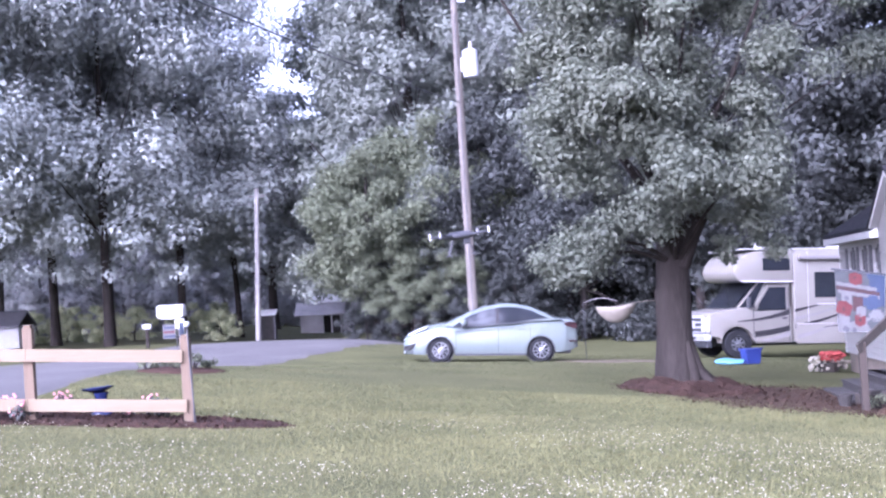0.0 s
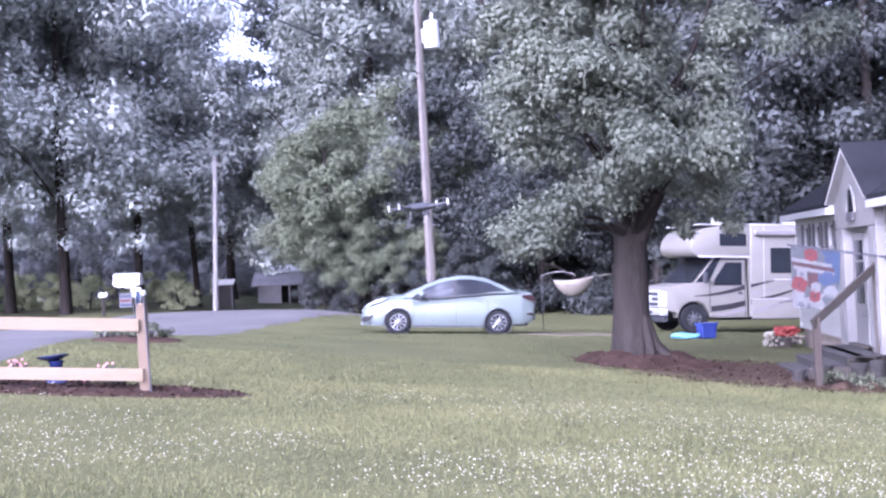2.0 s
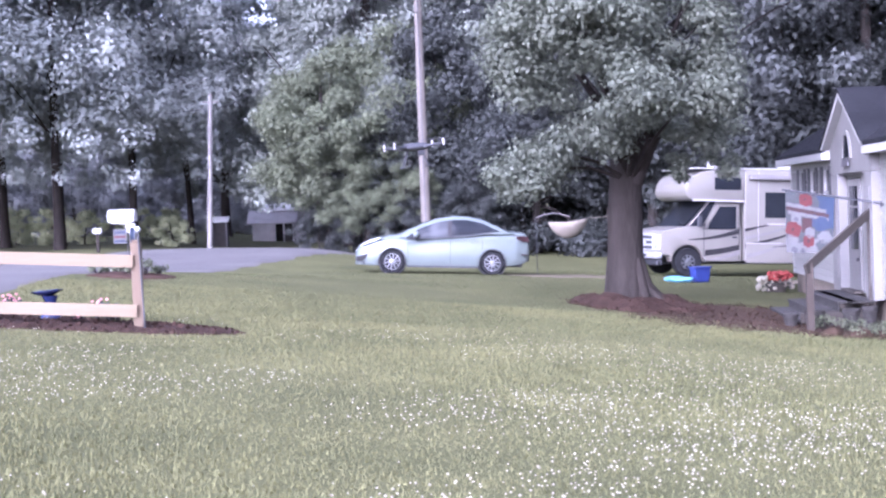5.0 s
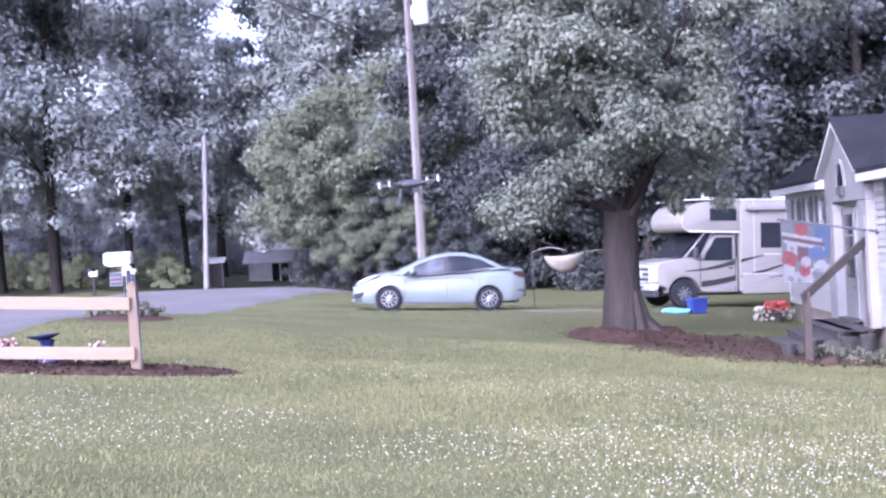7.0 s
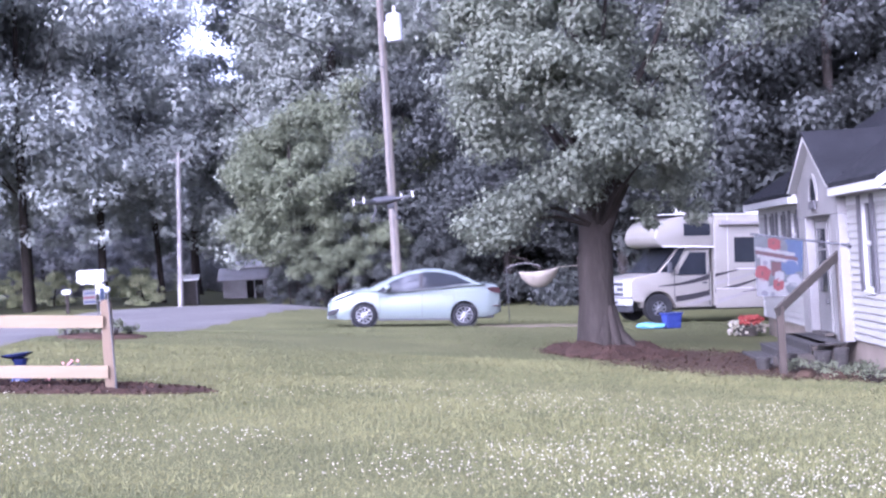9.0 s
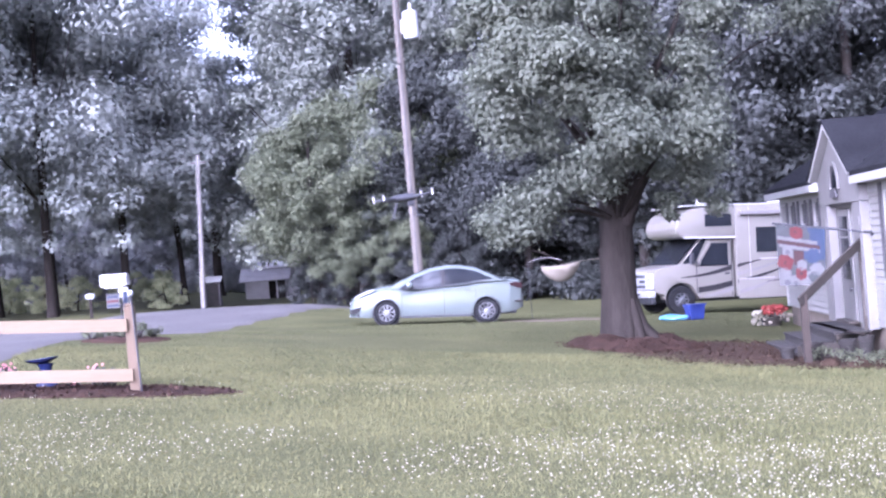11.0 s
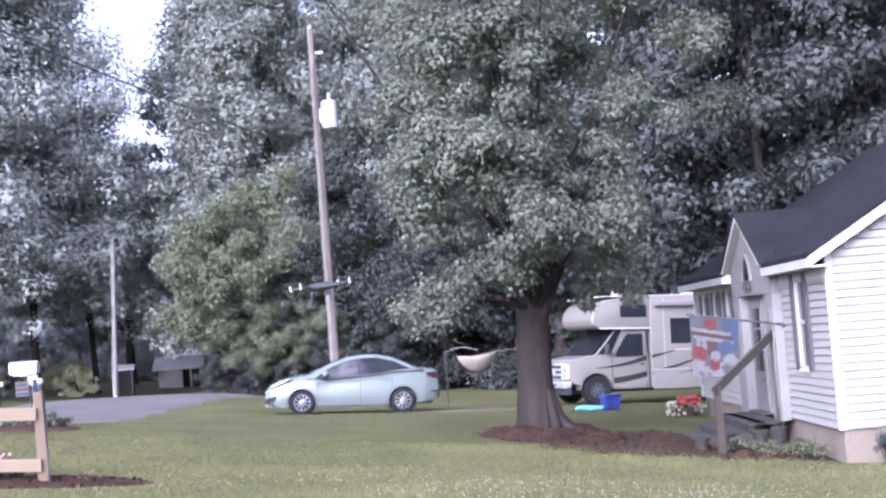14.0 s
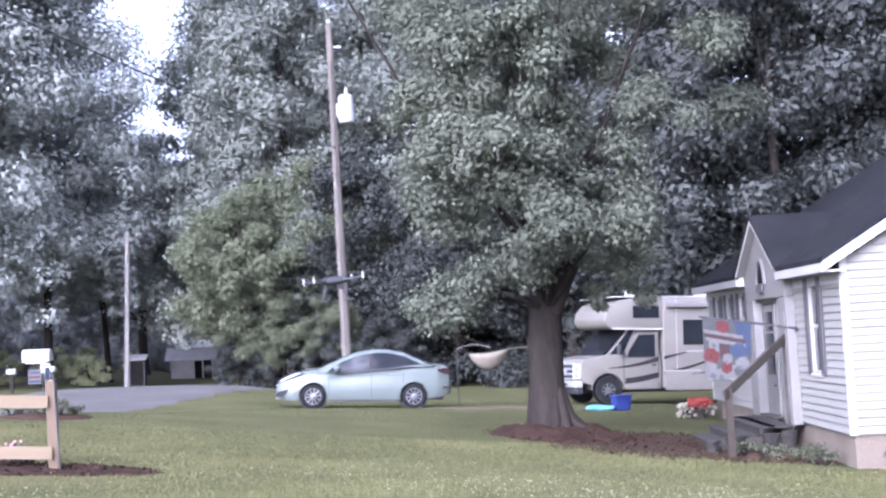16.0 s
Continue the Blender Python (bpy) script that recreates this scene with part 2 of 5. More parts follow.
def loft(sections, closed=False, caps=True, bm=None):
    """Skins a row of sections that have the same number of points."""
    bm = bm or bmesh.new()
    rows = [[bm.verts.new(p) for p in s] for s in sections]
    n = len(rows[0])
    for a, b in zip(rows, rows[1:]):
        for k in range(n if closed else n - 1):
            bm.faces.new((a[k], a[(k + 1) % n], b[(k + 1) % n], b[k]))
    if caps:
        bm.faces.new(rows[0][::-1])
        bm.faces.new(rows[-1])
    bmesh.ops.recalc_face_normals(bm, faces=bm.faces[:])
    return bm


def quick_mesh(name, verts, faces, material, parent=None):
    """One mesh from numpy arrays of corners and of triangles or quads."""
    me = bpy.data.meshes.new(name)
    k = faces.shape[1]
    me.vertices.add(len(verts))
    me.vertices.foreach_set("co", verts.astype(np.float32).ravel())
    me.loops.add(faces.size)
    me.loops.foreach_set("vertex_index", faces.astype(np.int32).ravel())
    me.polygons.add(len(faces))
    me.polygons.foreach_set("loop_start", np.arange(0, faces.size, k, dtype=np.int32))
    me.update(calc_edges=True)
    me.materials.append(material)
    ob = new(name, me)
    ob.parent = parent
    return ob


def draped(name, inside, x0, x1, y0, y1, step, lift, material, heap=0.0):
    """A patch laid on the lawn where inside(x, y) is above nought, feathered in height towards its rim."""
    xs, ys = np.arange(x0, x1 + step, step), np.arange(y0, y1 + step, step)
    X, Y = np.meshgrid(xs, ys)
    F = inside(X, Y)
    Z = ground_z(X, Y) + lift + heap * np.clip(F, 0, 1) - np.where(F < 0, 0.06 + lift, 0)
    idx = np.arange(X.size).reshape(X.shape)
    q = np.stack([idx[:-1, :-1], idx[:-1, 1:], idx[1:, 1:], idx[1:, :-1]], -1).reshape(-1, 4)
    keep = (F.ravel()[q] > 0).any(1)
    return quick_mesh(name, np.stack([X, Y, Z], -1).reshape(-1, 3), q[keep], material)


# ---- ground ----
def spread(a, b, step, far):
    out, s = list(np.arange(a, b + step, step)), step
    while out[-1] < far:
        s *= 1.35
        out.append(out[-1] + s)
    lo, s = [], step
    x = a
    while x > -far:
        s *= 1.35
        x -= s
        lo.append(x)
    return np.array(lo[::-1] + out)


gx, gy = spread(-30, 30, 0.5, 2500), spread(-6, 100, 0.5, 2500)
GX, GY = np.meshgrid(gx, gy)
GZ = ground_z(GX, GY)
ids = np.arange(GX.size).reshape(GX.shape)
quads = np.stack([ids[:-1, :-1], ids[:-1, 1:], ids[1:, 1:], ids[1:, :-1]], -1).reshape(-1, 4)
ground = quick_mesh("ground", np.stack([GX, GY, GZ], -1).reshape(-1, 3), quads, LAWN)
ground.data.shade_smooth()
tagged(ground, "mown summer lawn, green with dry patches", "lawn", kind="structure")


def wobble(x, y, s, k):
    return k * (np.sin(x * s * 1.3 + y * s * 0.7) + 0.6 * np.sin(x * s * 2.9 - y * s * 2.1) + 0.4 * np.sin(y * s * 5.3 + x * s * 4.1))


def road_in(x, y):
    near = -5.75 + 0.0068 * np.clip(y - 22, 0, 40) ** 2
    far = 50 + 0.9 * (x + 11)
    return np.minimum(np.minimum(near - x, x + 15.5), (far - y) * 0.7) + wobble(x, y, 0.5, 0.12)


road = draped("road", road_in, -24, 14, 2, 66, 0.4, 0.035, ASPHALT)
tagged(road, "pale worn asphalt road with a ragged grass edge", "road", kind="structure")


# ---- trees ----
def tube(path, radii, seg, bm):
    rows = []
    for i, (p, r) in enumerate(zip(path, radii)):
        d = (path[min(i + 1, len(path) - 1)] - path[max(i - 1, 0)]).normalized()
        q = d.to_track_quat("Z", "Y")
        rows.append([bm.verts.new(p + q @ Vector((r * math.cos(2 * math.pi * k / seg), r * math.sin(2 * math.pi * k / seg), 0))) for k in range(seg)])
    for a, b in zip(rows, rows[1:]):
        for k in range(seg):
            bm.faces.new((a[k], a[(k + 1) % seg], b[(k + 1) % seg], b[k]))


def leaf_cards(centres, radii, count, size, rng, flat=0.75, droop=0.2, corners=4, tumble=0.38, hollow=0.5):
    """Small bent leaves, gathered in clumps whose outer shell is the fullest."""
    w = radii ** 2
    which = rng.choice(len(centres), count, p=w / w.sum())
    d = rng.normal(size=(count, 3))
    d /= np.linalg.norm(d, axis=1)[:, None]
    rad = rng.random(count) ** hollow * (0.72 + 0.62 * rng.random(count))
    off = d * (rad * radii[which])[:, None]
    off[:, 2] *= flat
    pos = centres[which] + off
    nrm = d * 0.8 + rng.normal(size=(count, 3)) * tumble + np.array([0, 0, 0.5])
    nrm /= np.linalg.norm(nrm, axis=1)[:, None]
    t = np.cross(nrm, rng.normal(size=(count, 3)))
    t /= np.linalg.norm(t, axis=1)[:, None]
    b = np.cross(nrm, t)
    s = size * (0.6 + 0.8 * rng.random(count))[:, None]
    droops = np.array([0, 0, -1.0]) * s * droop
    p0, p2 = pos - t * s * 0.5, pos + t * s * 0.5 + droops
    p1, p3 = pos + b * s * (0.3 if corners == 4 else 0.52), pos - b * s * 0.3
    verts = np.stack([p0, p1, p2, p3][:corners], 1).reshape(-1, 3)
    return verts, np.arange(count * corners).reshape(-1, corners)


def tree(name, seed, height, trunk_r, crown_low, spread_r, clumps, leaves, leaf_size, leaf_mat, lean=(0, 0), fill=0.55, shape=0.5, centre=(0, 0), extra=(), limb_every=3, corners=3):
    """A trunk that flares at its foot, limbs reaching to clumps of leaves, and a crown with an uneven outline."""
    rng = np.random.default_rng(seed)
    base = new(name)
    bm = bmesh.new()
    top = Vector((lean[0], lean[1], height * 0.9))
    n = 12
    path, rad = [], []
    for i in range(n + 1):
        f = i / n
        path.append(Vector((top.x * f + 0.12 * math.sin(f * 5 + seed), top.y * f + 0.12 * math.cos(f * 4 + seed), top.z * f - (0.25 if i == 0 else 0))))
        rad.append(trunk_r * (1.0 - 0.85 * f) * (1.5 if i == 0 else 1.0) + 0.02)
    path.insert(1, path[0].lerp(path[1], 0.35))
    rad.insert(1, trunk_r * 1.22)
    tube(path, rad, 14, bm)
    cs, rs = [], []
    for k in range(clumps):
        f = rng.random() ** 0.9
        z = crown_low + (height - crown_low) * f
        prof = spread_r * (math.sin(math.pi * (0.10 + 0.84 * f) ** shape) * 0.9 + 0.18)
        a = rng.random() * 2 * math.pi
        r = prof * (0.25 + 0.75 * rng.random() ** 0.6)
        c = np.array([centre[0] * (1 - 0.4 * f) + r * math.cos(a) + lean[0] * f, centre[1] * (1 - 0.4 * f) + r * math.sin(a) + lean[1] * f, z])
        cs.append(c)
        rs.append(spread_r * fill * (0.22 + 0.30 * rng.random()))
        if k % limb_every == 0:
            h = min(max(0.3, f * 0.72), 0.92) * n
            s = path[min(int(h) + 1, len(path) - 1)]
            e = Vector(c)
            mid = s.lerp(e, 0.55) + Vector((0, 0, -0.10 * (e - s).length + 0.4))
            tube([s, s.lerp(mid, 0.5) + Vector((0, 0, 0.12)), mid, e], [trunk_r * 0.30 * (1.1 - f), trunk_r * 0.22 * (1.1 - f), trunk_r * 0.14 * (1.1 - f), 0.015], 6, bm)
    for x, y, z, r in extra:
        cs.append(np.array([x, y, z]))
        rs.append(r)
    trunk = part("trunk", bm, BARK, base)
    trunk.data.shade_smooth()
    v, fc = leaf_cards(np.array(cs), np.array(rs), leaves, leaf_size, rng, corners=corners, tumble=0.14 if leaf_size > 0.25 else 0.38, hollow=0.3 if leaf_size > 0.25 else 0.5)
    tagged(quick_mesh("crown", v, fc, leaf_mat, base), kind="stuff")
    return base


def plant(ob, x, y, s=1.0, turn=0.0, sink=0.0):
    ob.matrix_basis = Matrix.Translation((x, y, gz(x, y) - sink)) @ Matrix.Rotation(turn, 4, "Z") @ Matrix.Scale(s, 4)
    return ob


rg = np.random.default_rng(77)
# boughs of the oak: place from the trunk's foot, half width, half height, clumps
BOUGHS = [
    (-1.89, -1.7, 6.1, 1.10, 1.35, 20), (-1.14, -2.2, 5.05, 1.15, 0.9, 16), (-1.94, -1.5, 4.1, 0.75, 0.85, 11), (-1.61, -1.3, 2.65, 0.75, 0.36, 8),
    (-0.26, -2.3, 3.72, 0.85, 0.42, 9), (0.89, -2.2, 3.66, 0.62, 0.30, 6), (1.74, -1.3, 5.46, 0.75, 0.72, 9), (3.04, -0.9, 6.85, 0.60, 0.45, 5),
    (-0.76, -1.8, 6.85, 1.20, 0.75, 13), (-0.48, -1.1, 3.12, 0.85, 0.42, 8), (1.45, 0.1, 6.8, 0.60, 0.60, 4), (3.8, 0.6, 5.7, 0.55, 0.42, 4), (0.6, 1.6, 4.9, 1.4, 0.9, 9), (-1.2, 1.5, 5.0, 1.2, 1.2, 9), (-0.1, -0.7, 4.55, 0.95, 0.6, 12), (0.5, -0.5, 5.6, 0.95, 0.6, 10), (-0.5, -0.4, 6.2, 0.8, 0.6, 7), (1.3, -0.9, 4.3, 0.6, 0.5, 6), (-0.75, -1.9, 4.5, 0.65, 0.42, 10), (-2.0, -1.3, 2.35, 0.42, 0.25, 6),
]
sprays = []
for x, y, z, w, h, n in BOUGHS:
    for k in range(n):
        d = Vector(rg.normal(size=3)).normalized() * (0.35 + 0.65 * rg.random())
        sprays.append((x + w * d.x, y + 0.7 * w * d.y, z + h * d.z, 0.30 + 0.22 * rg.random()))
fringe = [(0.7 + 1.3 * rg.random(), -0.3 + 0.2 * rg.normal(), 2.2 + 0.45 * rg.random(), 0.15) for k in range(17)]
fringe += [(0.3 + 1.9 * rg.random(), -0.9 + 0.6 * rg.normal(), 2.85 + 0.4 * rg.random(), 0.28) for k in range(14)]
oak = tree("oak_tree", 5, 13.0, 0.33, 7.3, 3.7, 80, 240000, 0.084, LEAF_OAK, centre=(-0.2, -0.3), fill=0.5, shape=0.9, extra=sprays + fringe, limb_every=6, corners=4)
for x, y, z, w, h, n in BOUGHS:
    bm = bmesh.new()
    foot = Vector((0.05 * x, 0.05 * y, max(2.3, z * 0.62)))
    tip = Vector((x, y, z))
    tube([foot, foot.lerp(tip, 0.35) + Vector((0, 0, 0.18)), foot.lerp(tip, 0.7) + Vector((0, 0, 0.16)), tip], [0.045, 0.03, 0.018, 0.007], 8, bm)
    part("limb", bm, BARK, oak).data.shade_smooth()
plant(oak, 4.13, 25.9)
bm = bmesh.new()
for a, l in ((0.1, 0.78), (0.9, 0.5), (2.1, 0.5), (3.2, 0.5), (3.9, 0.45), (4.6, 0.42), (5.2, 0.5), (5.75, 0.72)):
    d = Vector((math.cos(a), math.sin(a), 0))
    tube([d * 0.15 + Vector((0, 0, 0.85)), d * 0.20 + Vector((0, 0, 0.55)), d * 0.27 + Vector((0, 0, 0.32)), d * (0.12 + 0.45 * l) + Vector((0, 0, 0.15)), d * (0.85 * l + 0.12) + Vector((0, 0, -0.02))], [0.09, 0.12, 0.13, 0.10, 0.04], 12, bm)
part("root_flare", bm, BARK, oak).data.shade_smooth()
bm = bmesh.new()
tube([Vector((0.10, -0.05, 2.2)), Vector((0.32, -0.12, 2.75)), Vector((0.62, -0.18, 3.3)), Vector((0.9, -0.2, 4.3))], [0.15, 0.14, 0.12, 0.08], 10, bm)
part("forked_limb", bm, BARK, oak).data.shade_smooth()
tagged(oak, "broad oak with a thick dark trunk in a mulch ring", "tree")



def hanging(seed, reach):
    """Loose sprays of leaves below a crown, with gaps between them."""
    r = np.random.default_rng(seed)
    out = []
    for k in range(36):
        a, q = r.random() * 6.283, reach * math.sqrt(r.random())
        out.append((q * math.cos(a), q * math.sin(a), 3.7 + 4.0 * r.random() ** 0.7, 0.5 + 0.7 * r.random()))
    return out


wood = {
    "dark": tree("shade_tree", 11, 27.0, 0.28, 7.6, 7.0, 150, 84000, 0.27, LEAF_HAZED, fill=0.82, shape=0.62, limb_every=12, extra=hanging(31, 6.0)),
    "dark2": tree("shade_tree", 12, 26.0, 0.25, 7.2, 6.4, 140, 80000, 0.26, LEAF_HAZED, shape=0.8, fill=0.82, limb_every=12, extra=hanging(32, 5.5)),
    "drape": tree("shade_tree", 21, 13.0, 0.20, 5.0, 4.6, 60, 15000, 0.26, LEAF_HAZED, shape=0.8, fill=0.6, limb_every=10),
    "mid": tree("woodland_tree", 13, 17.0, 0.35, 2.0, 5.0, 90, 60000, 0.21, LEAF_MID),
    "low": tree("understorey_tree", 14, 7.8, 0.16, 2.8, 3.0, 60, 46000, 0.14, LEAF_LIGHT, shape=0.8, limb_every=8),
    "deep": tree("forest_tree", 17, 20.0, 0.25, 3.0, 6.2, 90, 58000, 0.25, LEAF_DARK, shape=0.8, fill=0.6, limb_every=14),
    "bush": tree("roadside_bush", 18, 2.3, 0.05, 0.2, 1.5, 40, 7000, 0.14, LEAF_SUNLIT, shape=0.8, limb_every=8),
    "hedge": tree("edge_thicket", 16, 8.0, 0.15, 0.4, 4.6, 60, 26000, 0.24, LEAF_UNDERSHADE, shape=0.9, limb_every=12),
    "haze": tree("far_thicket", 19, 7.4, 0.15, 0.4, 4.6, 60, 26000, 0.26, LEAF_FAR_HAZED, shape=0.9, limb_every=12),
    "fill": tree("thicket_tree", 15, 10.0, 0.2, 0.5, 4.5, 70, 46000, 0.19, LEAF_UNDERSHADE, shape=0.8),
}
TREES = [
    ("dark", -17.8, 77, 1.0, 0.3), ("dark2", -16.0, 69, 0.9, 1.9), ("dark", -25.5, 66, 1.0, 4.0), ("dark2", -13.4, 74, 0.86, 0.9), ("dark2", -21.2, 63, 0.95, 3.1),
    ("dark", -31, 70, 1.1, 2.2), ("dark2", -27, 88, 1.0, 0.7), ("dark2", -21.5, 80, 1.0, 2.0), ("drape", -11.8, 82, 0.9, 0.5),
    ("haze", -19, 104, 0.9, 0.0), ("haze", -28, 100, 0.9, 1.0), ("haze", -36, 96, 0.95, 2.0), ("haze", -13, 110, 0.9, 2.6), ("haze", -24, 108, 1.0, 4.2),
    ("bush", -17.2, 80, 0.8, 1.5), ("bush", -19.4, 82, 0.9, 3.5), ("bush", -11.9, 76, 0.7, 4.5), ("bush", -22.0, 84, 0.9, 0.4), ("bush", -15.0, 84, 0.8, 2.4), ("bush", -13.6, 86, 0.8, 0.9), ("bush", -24.4, 86, 0.8, 5.1), ("low", -2.1, 57, 0.6, 3.0), ("mid", -0.4, 58, 0.42, 2.0), ("mid", -1.7, 61, 0.42, 4.0),
    ("mid", -1.2, 66, 1.1, 0.9), ("mid", 3.5, 72, 1.25, 2.5), ("mid", -4.4, 88, 1.15, 3.9), ("mid", -2.4, 80, 1.45, 1.0), ("low", -2.9, 58, 1.0, 0.5), ("fill", 3.0, 62, 1.0, 2.1),
    ("mid", -11.8, 100, 0.95, 2.7), ("fill", 1.8, 60, 0.9, 1.2), ("low", -0.4, 61, 1.2, 1.1), ("low", -1.4, 56.5, 0.42, 2.2), ("low", 0.3, 56, 0.45, 5.2), ("mid", 7.5, 64, 1.2, 4.1), ("fill", 5.5, 57, 0.9, 4.4), ("fill", 9.5, 54, 1.0, 3.3),
    ("deep", 11.5, 58, 1.0, 5.5), ("deep", 16.5, 50, 1.0, 0.8), ("fill", 14, 52, 1.1, 0.2), ("deep", 21, 46, 0.95, 2.9), ("deep", 26, 52, 1.05, 4.2),
    ("fill", 20, 50, 1.1, 2.5), ("deep", 31, 46, 1.0, 1.6), ("fill", 27, 44, 1.1, 5.1), ("mid", 13, 72, 1.2, 1.4), ("deep", 22, 66, 1.2, 0.1),
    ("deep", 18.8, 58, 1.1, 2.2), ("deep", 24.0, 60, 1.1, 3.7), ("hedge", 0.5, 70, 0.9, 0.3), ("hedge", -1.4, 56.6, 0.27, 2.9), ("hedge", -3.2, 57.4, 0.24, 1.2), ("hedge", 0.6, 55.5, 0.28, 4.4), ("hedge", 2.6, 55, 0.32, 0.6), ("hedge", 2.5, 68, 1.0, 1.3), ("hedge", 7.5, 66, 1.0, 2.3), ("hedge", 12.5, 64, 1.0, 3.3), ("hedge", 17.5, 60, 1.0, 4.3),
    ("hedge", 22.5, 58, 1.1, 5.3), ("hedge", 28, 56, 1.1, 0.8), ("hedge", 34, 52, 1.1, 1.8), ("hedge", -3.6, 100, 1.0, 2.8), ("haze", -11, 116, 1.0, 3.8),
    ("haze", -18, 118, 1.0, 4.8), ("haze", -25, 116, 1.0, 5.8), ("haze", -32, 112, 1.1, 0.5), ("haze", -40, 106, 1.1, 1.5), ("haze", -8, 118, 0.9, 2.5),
    ("hedge", 9.5, 60, 0.9, 4.0), ("hedge", 5.0, 58, 0.8, 5.0), ("hedge", 13.5, 56, 0.9, 0.9),
    ("deep", 2.0, 90, 1.2, 2.0), ("deep", 9.0, 84, 1.2, 4.6),
]
LABELS = {
    "dark": "tall dense shade tree with a dark hanging crown", "dark2": "tall shade tree with bare lower trunk", "drape": "shorter shade tree with open hanging branches", "mid": "full green woodland tree behind the lawn",
    "low": "young light green tree at the edge of the wood", "fill": "dense thicket filling the edge of the wood, shade in its leaf colour", "hedge": "leafy thicket deep in the wood, darkened in colour for canopy shade", "haze": "thicket far beyond the road, leaf colour paled for haze", "deep": "tall dark forest tree behind the house", "bush": "low green bush in the open beyond the road, sunlight put into its colour",
}
seen = set()
for kind, x, y, s, turn in TREES:
    ob = wood[kind]
    if kind in seen:
        ob = copy_thing(wood[kind], Matrix.Identity(4))
    seen.add(kind)
    plant(ob, x, y, s, turn, 0.1)
    tagged(ob, LABELS[kind], "tree", "trees of the wood")


# ---- house ----
HOUSE = Matrix(((0.995, 0.103, 0, 7.42), (-0.103, 0.995, 0, 20.0), (0, 0, 1, 0), (0, 0, 0, 1)))
# local axes: x runs along the gable away from the lawn, y along the front wall, z up
EAVE, SILL, LONG, DEEP = 2.22, -0.31, 11.5, 8.4
PEAK = EAVE + DEEP / 2 * 0.59
house = thing("house", HOUSE, "white vinyl-sided single-storey house with dark shingle roof", "house")

board = bmesh.new()
for x in (0, 1):
    for y, z in ((0, 0.024), (-0.034, 0.024), (-0.006, 0.116), (0, 0.116)):
        board.verts.new((x, y, z))
board.verts.ensure_lookup_table()
for k in range(4):
    board.faces.new([board.verts[i] for i in (k, (k + 1) % 4, 4 + (k + 1) % 4, 4 + k)])
board.faces.new([board.verts[i] for i in (3, 2, 1, 0)])
board.faces.new([board.verts[i] for i in (4, 5, 6, 7)])
bmesh.ops.recalc_face_normals(board, faces=board.faces[:])
BOARD = bpy.data.meshes.new("siding_board")
board.to_mesh(BOARD)
board.free()
BOARD.materials.append(VINYL)


def siding(wall, a, b, z, turn):
    """One course of siding on a wall, from a to b along it."""
    if b - a < 0.03:
        return
    ob = new("siding_board", BOARD)
    ob.parent = wall
    if turn:  # front wall, facing -x
        ob.matrix_basis = Matrix.Translation((0, b, z)) @ Matrix.Rotation(radians(-90), 4, "Z") @ Matrix.Diagonal((b - a, 1, 1, 1))
    else:
        ob.matrix_basis = Matrix.Translation((a, 0, z)) @ Matrix.Diagonal((b - a, 1, 1, 1))


def wall_with_holes(holes):
    bm = bmesh.new()
    ys = sorted({0.0, LONG, *[h[0] for h in holes], *[h[1] for h in holes]})
    zs = sorted({SILL, EAVE + 0.1, *[h[2] for h in holes], *[h[3] for h in holes]})
    for a, b in zip(ys, ys[1:]):
        for c, d in zip(zs, zs[1:]):
            if not any(h[0] <= a and b <= h[1] and h[2] <= c and d <= h[3] for h in holes):
                box(0.0, 0.12, a, b, c, d, bm=bm)
    return bm


HOLES = [(1.42, 1.98, 0.52, 1.97), (4.55, 5.55, -0.30, 1.66), (7.2, 7.75, 0.95, 1.9), (8.6, 9.15, 0.95, 1.9), (9.9, 10.45, 0.95, 1.9)]
front = part("wall", wall_with_holes(HOLES), VINYL, house)
gable = part("wall", slab([(0.12, SILL), (DEEP, SILL), (DEEP, EAVE), (DEEP / 2, PEAK - 0.06), (0.12, EAVE - 0.0)], 0.0, 0.12), VINYL, house)
part("wall", slab([(0.12, SILL), (DEEP, SILL), (DEEP, EAVE), (DEEP / 2, PEAK - 0.06), (0.12, EAVE)], LONG - 0.12, LONG), VINYL, house)
part("wall", box(DEEP - 0.12, DEEP, 0.12, LONG - 0.12, SILL, EAVE), VINYL, house)
z = SILL
while z < PEAK - 0.25:
    inset = max(0.0, (z + 0.11 - EAVE) / 0.59)
    siding(gable, 0.05 + inset, DEEP - 0.05 - inset, z, False)
    z += 0.116
z = SILL
while z < EAVE - 0.2:
    cuts = sorted((h[0] - 0.07, h[1] + 0.07) for h in [(1.16, 2.24, 0.5, 1.99), (3.05, 6.23, -0.4, 2.4), *[(h[0] - 0.16, h[1] + 0.16, h[2], h[3]) for h in HOLES[2:]]] if h[2] - 0.1 < z < h[3])
    a = 0.06
    for c, d in cuts:
        siding(front, a, c, z, True)
        a = d
    siding(front, a, LONG - 0.06, z, True)
    z += 0.116
part("corner_board", box(-0.03, 0.075, -0.03, 0.075, SILL, EAVE, 0.006), TRIM, house)
part("corner_board", box(-0.03, 0.075, LONG - 0.075, LONG + 0.03, SILL, EAVE, 0.006), TRIM, house)
part("foundation", box(0.04, DEEP - 0.04, 0.04, LONG - 0.04, -1.35, SILL - 0.004), BLOCK, house, "weathered block foundation stained with red soil")
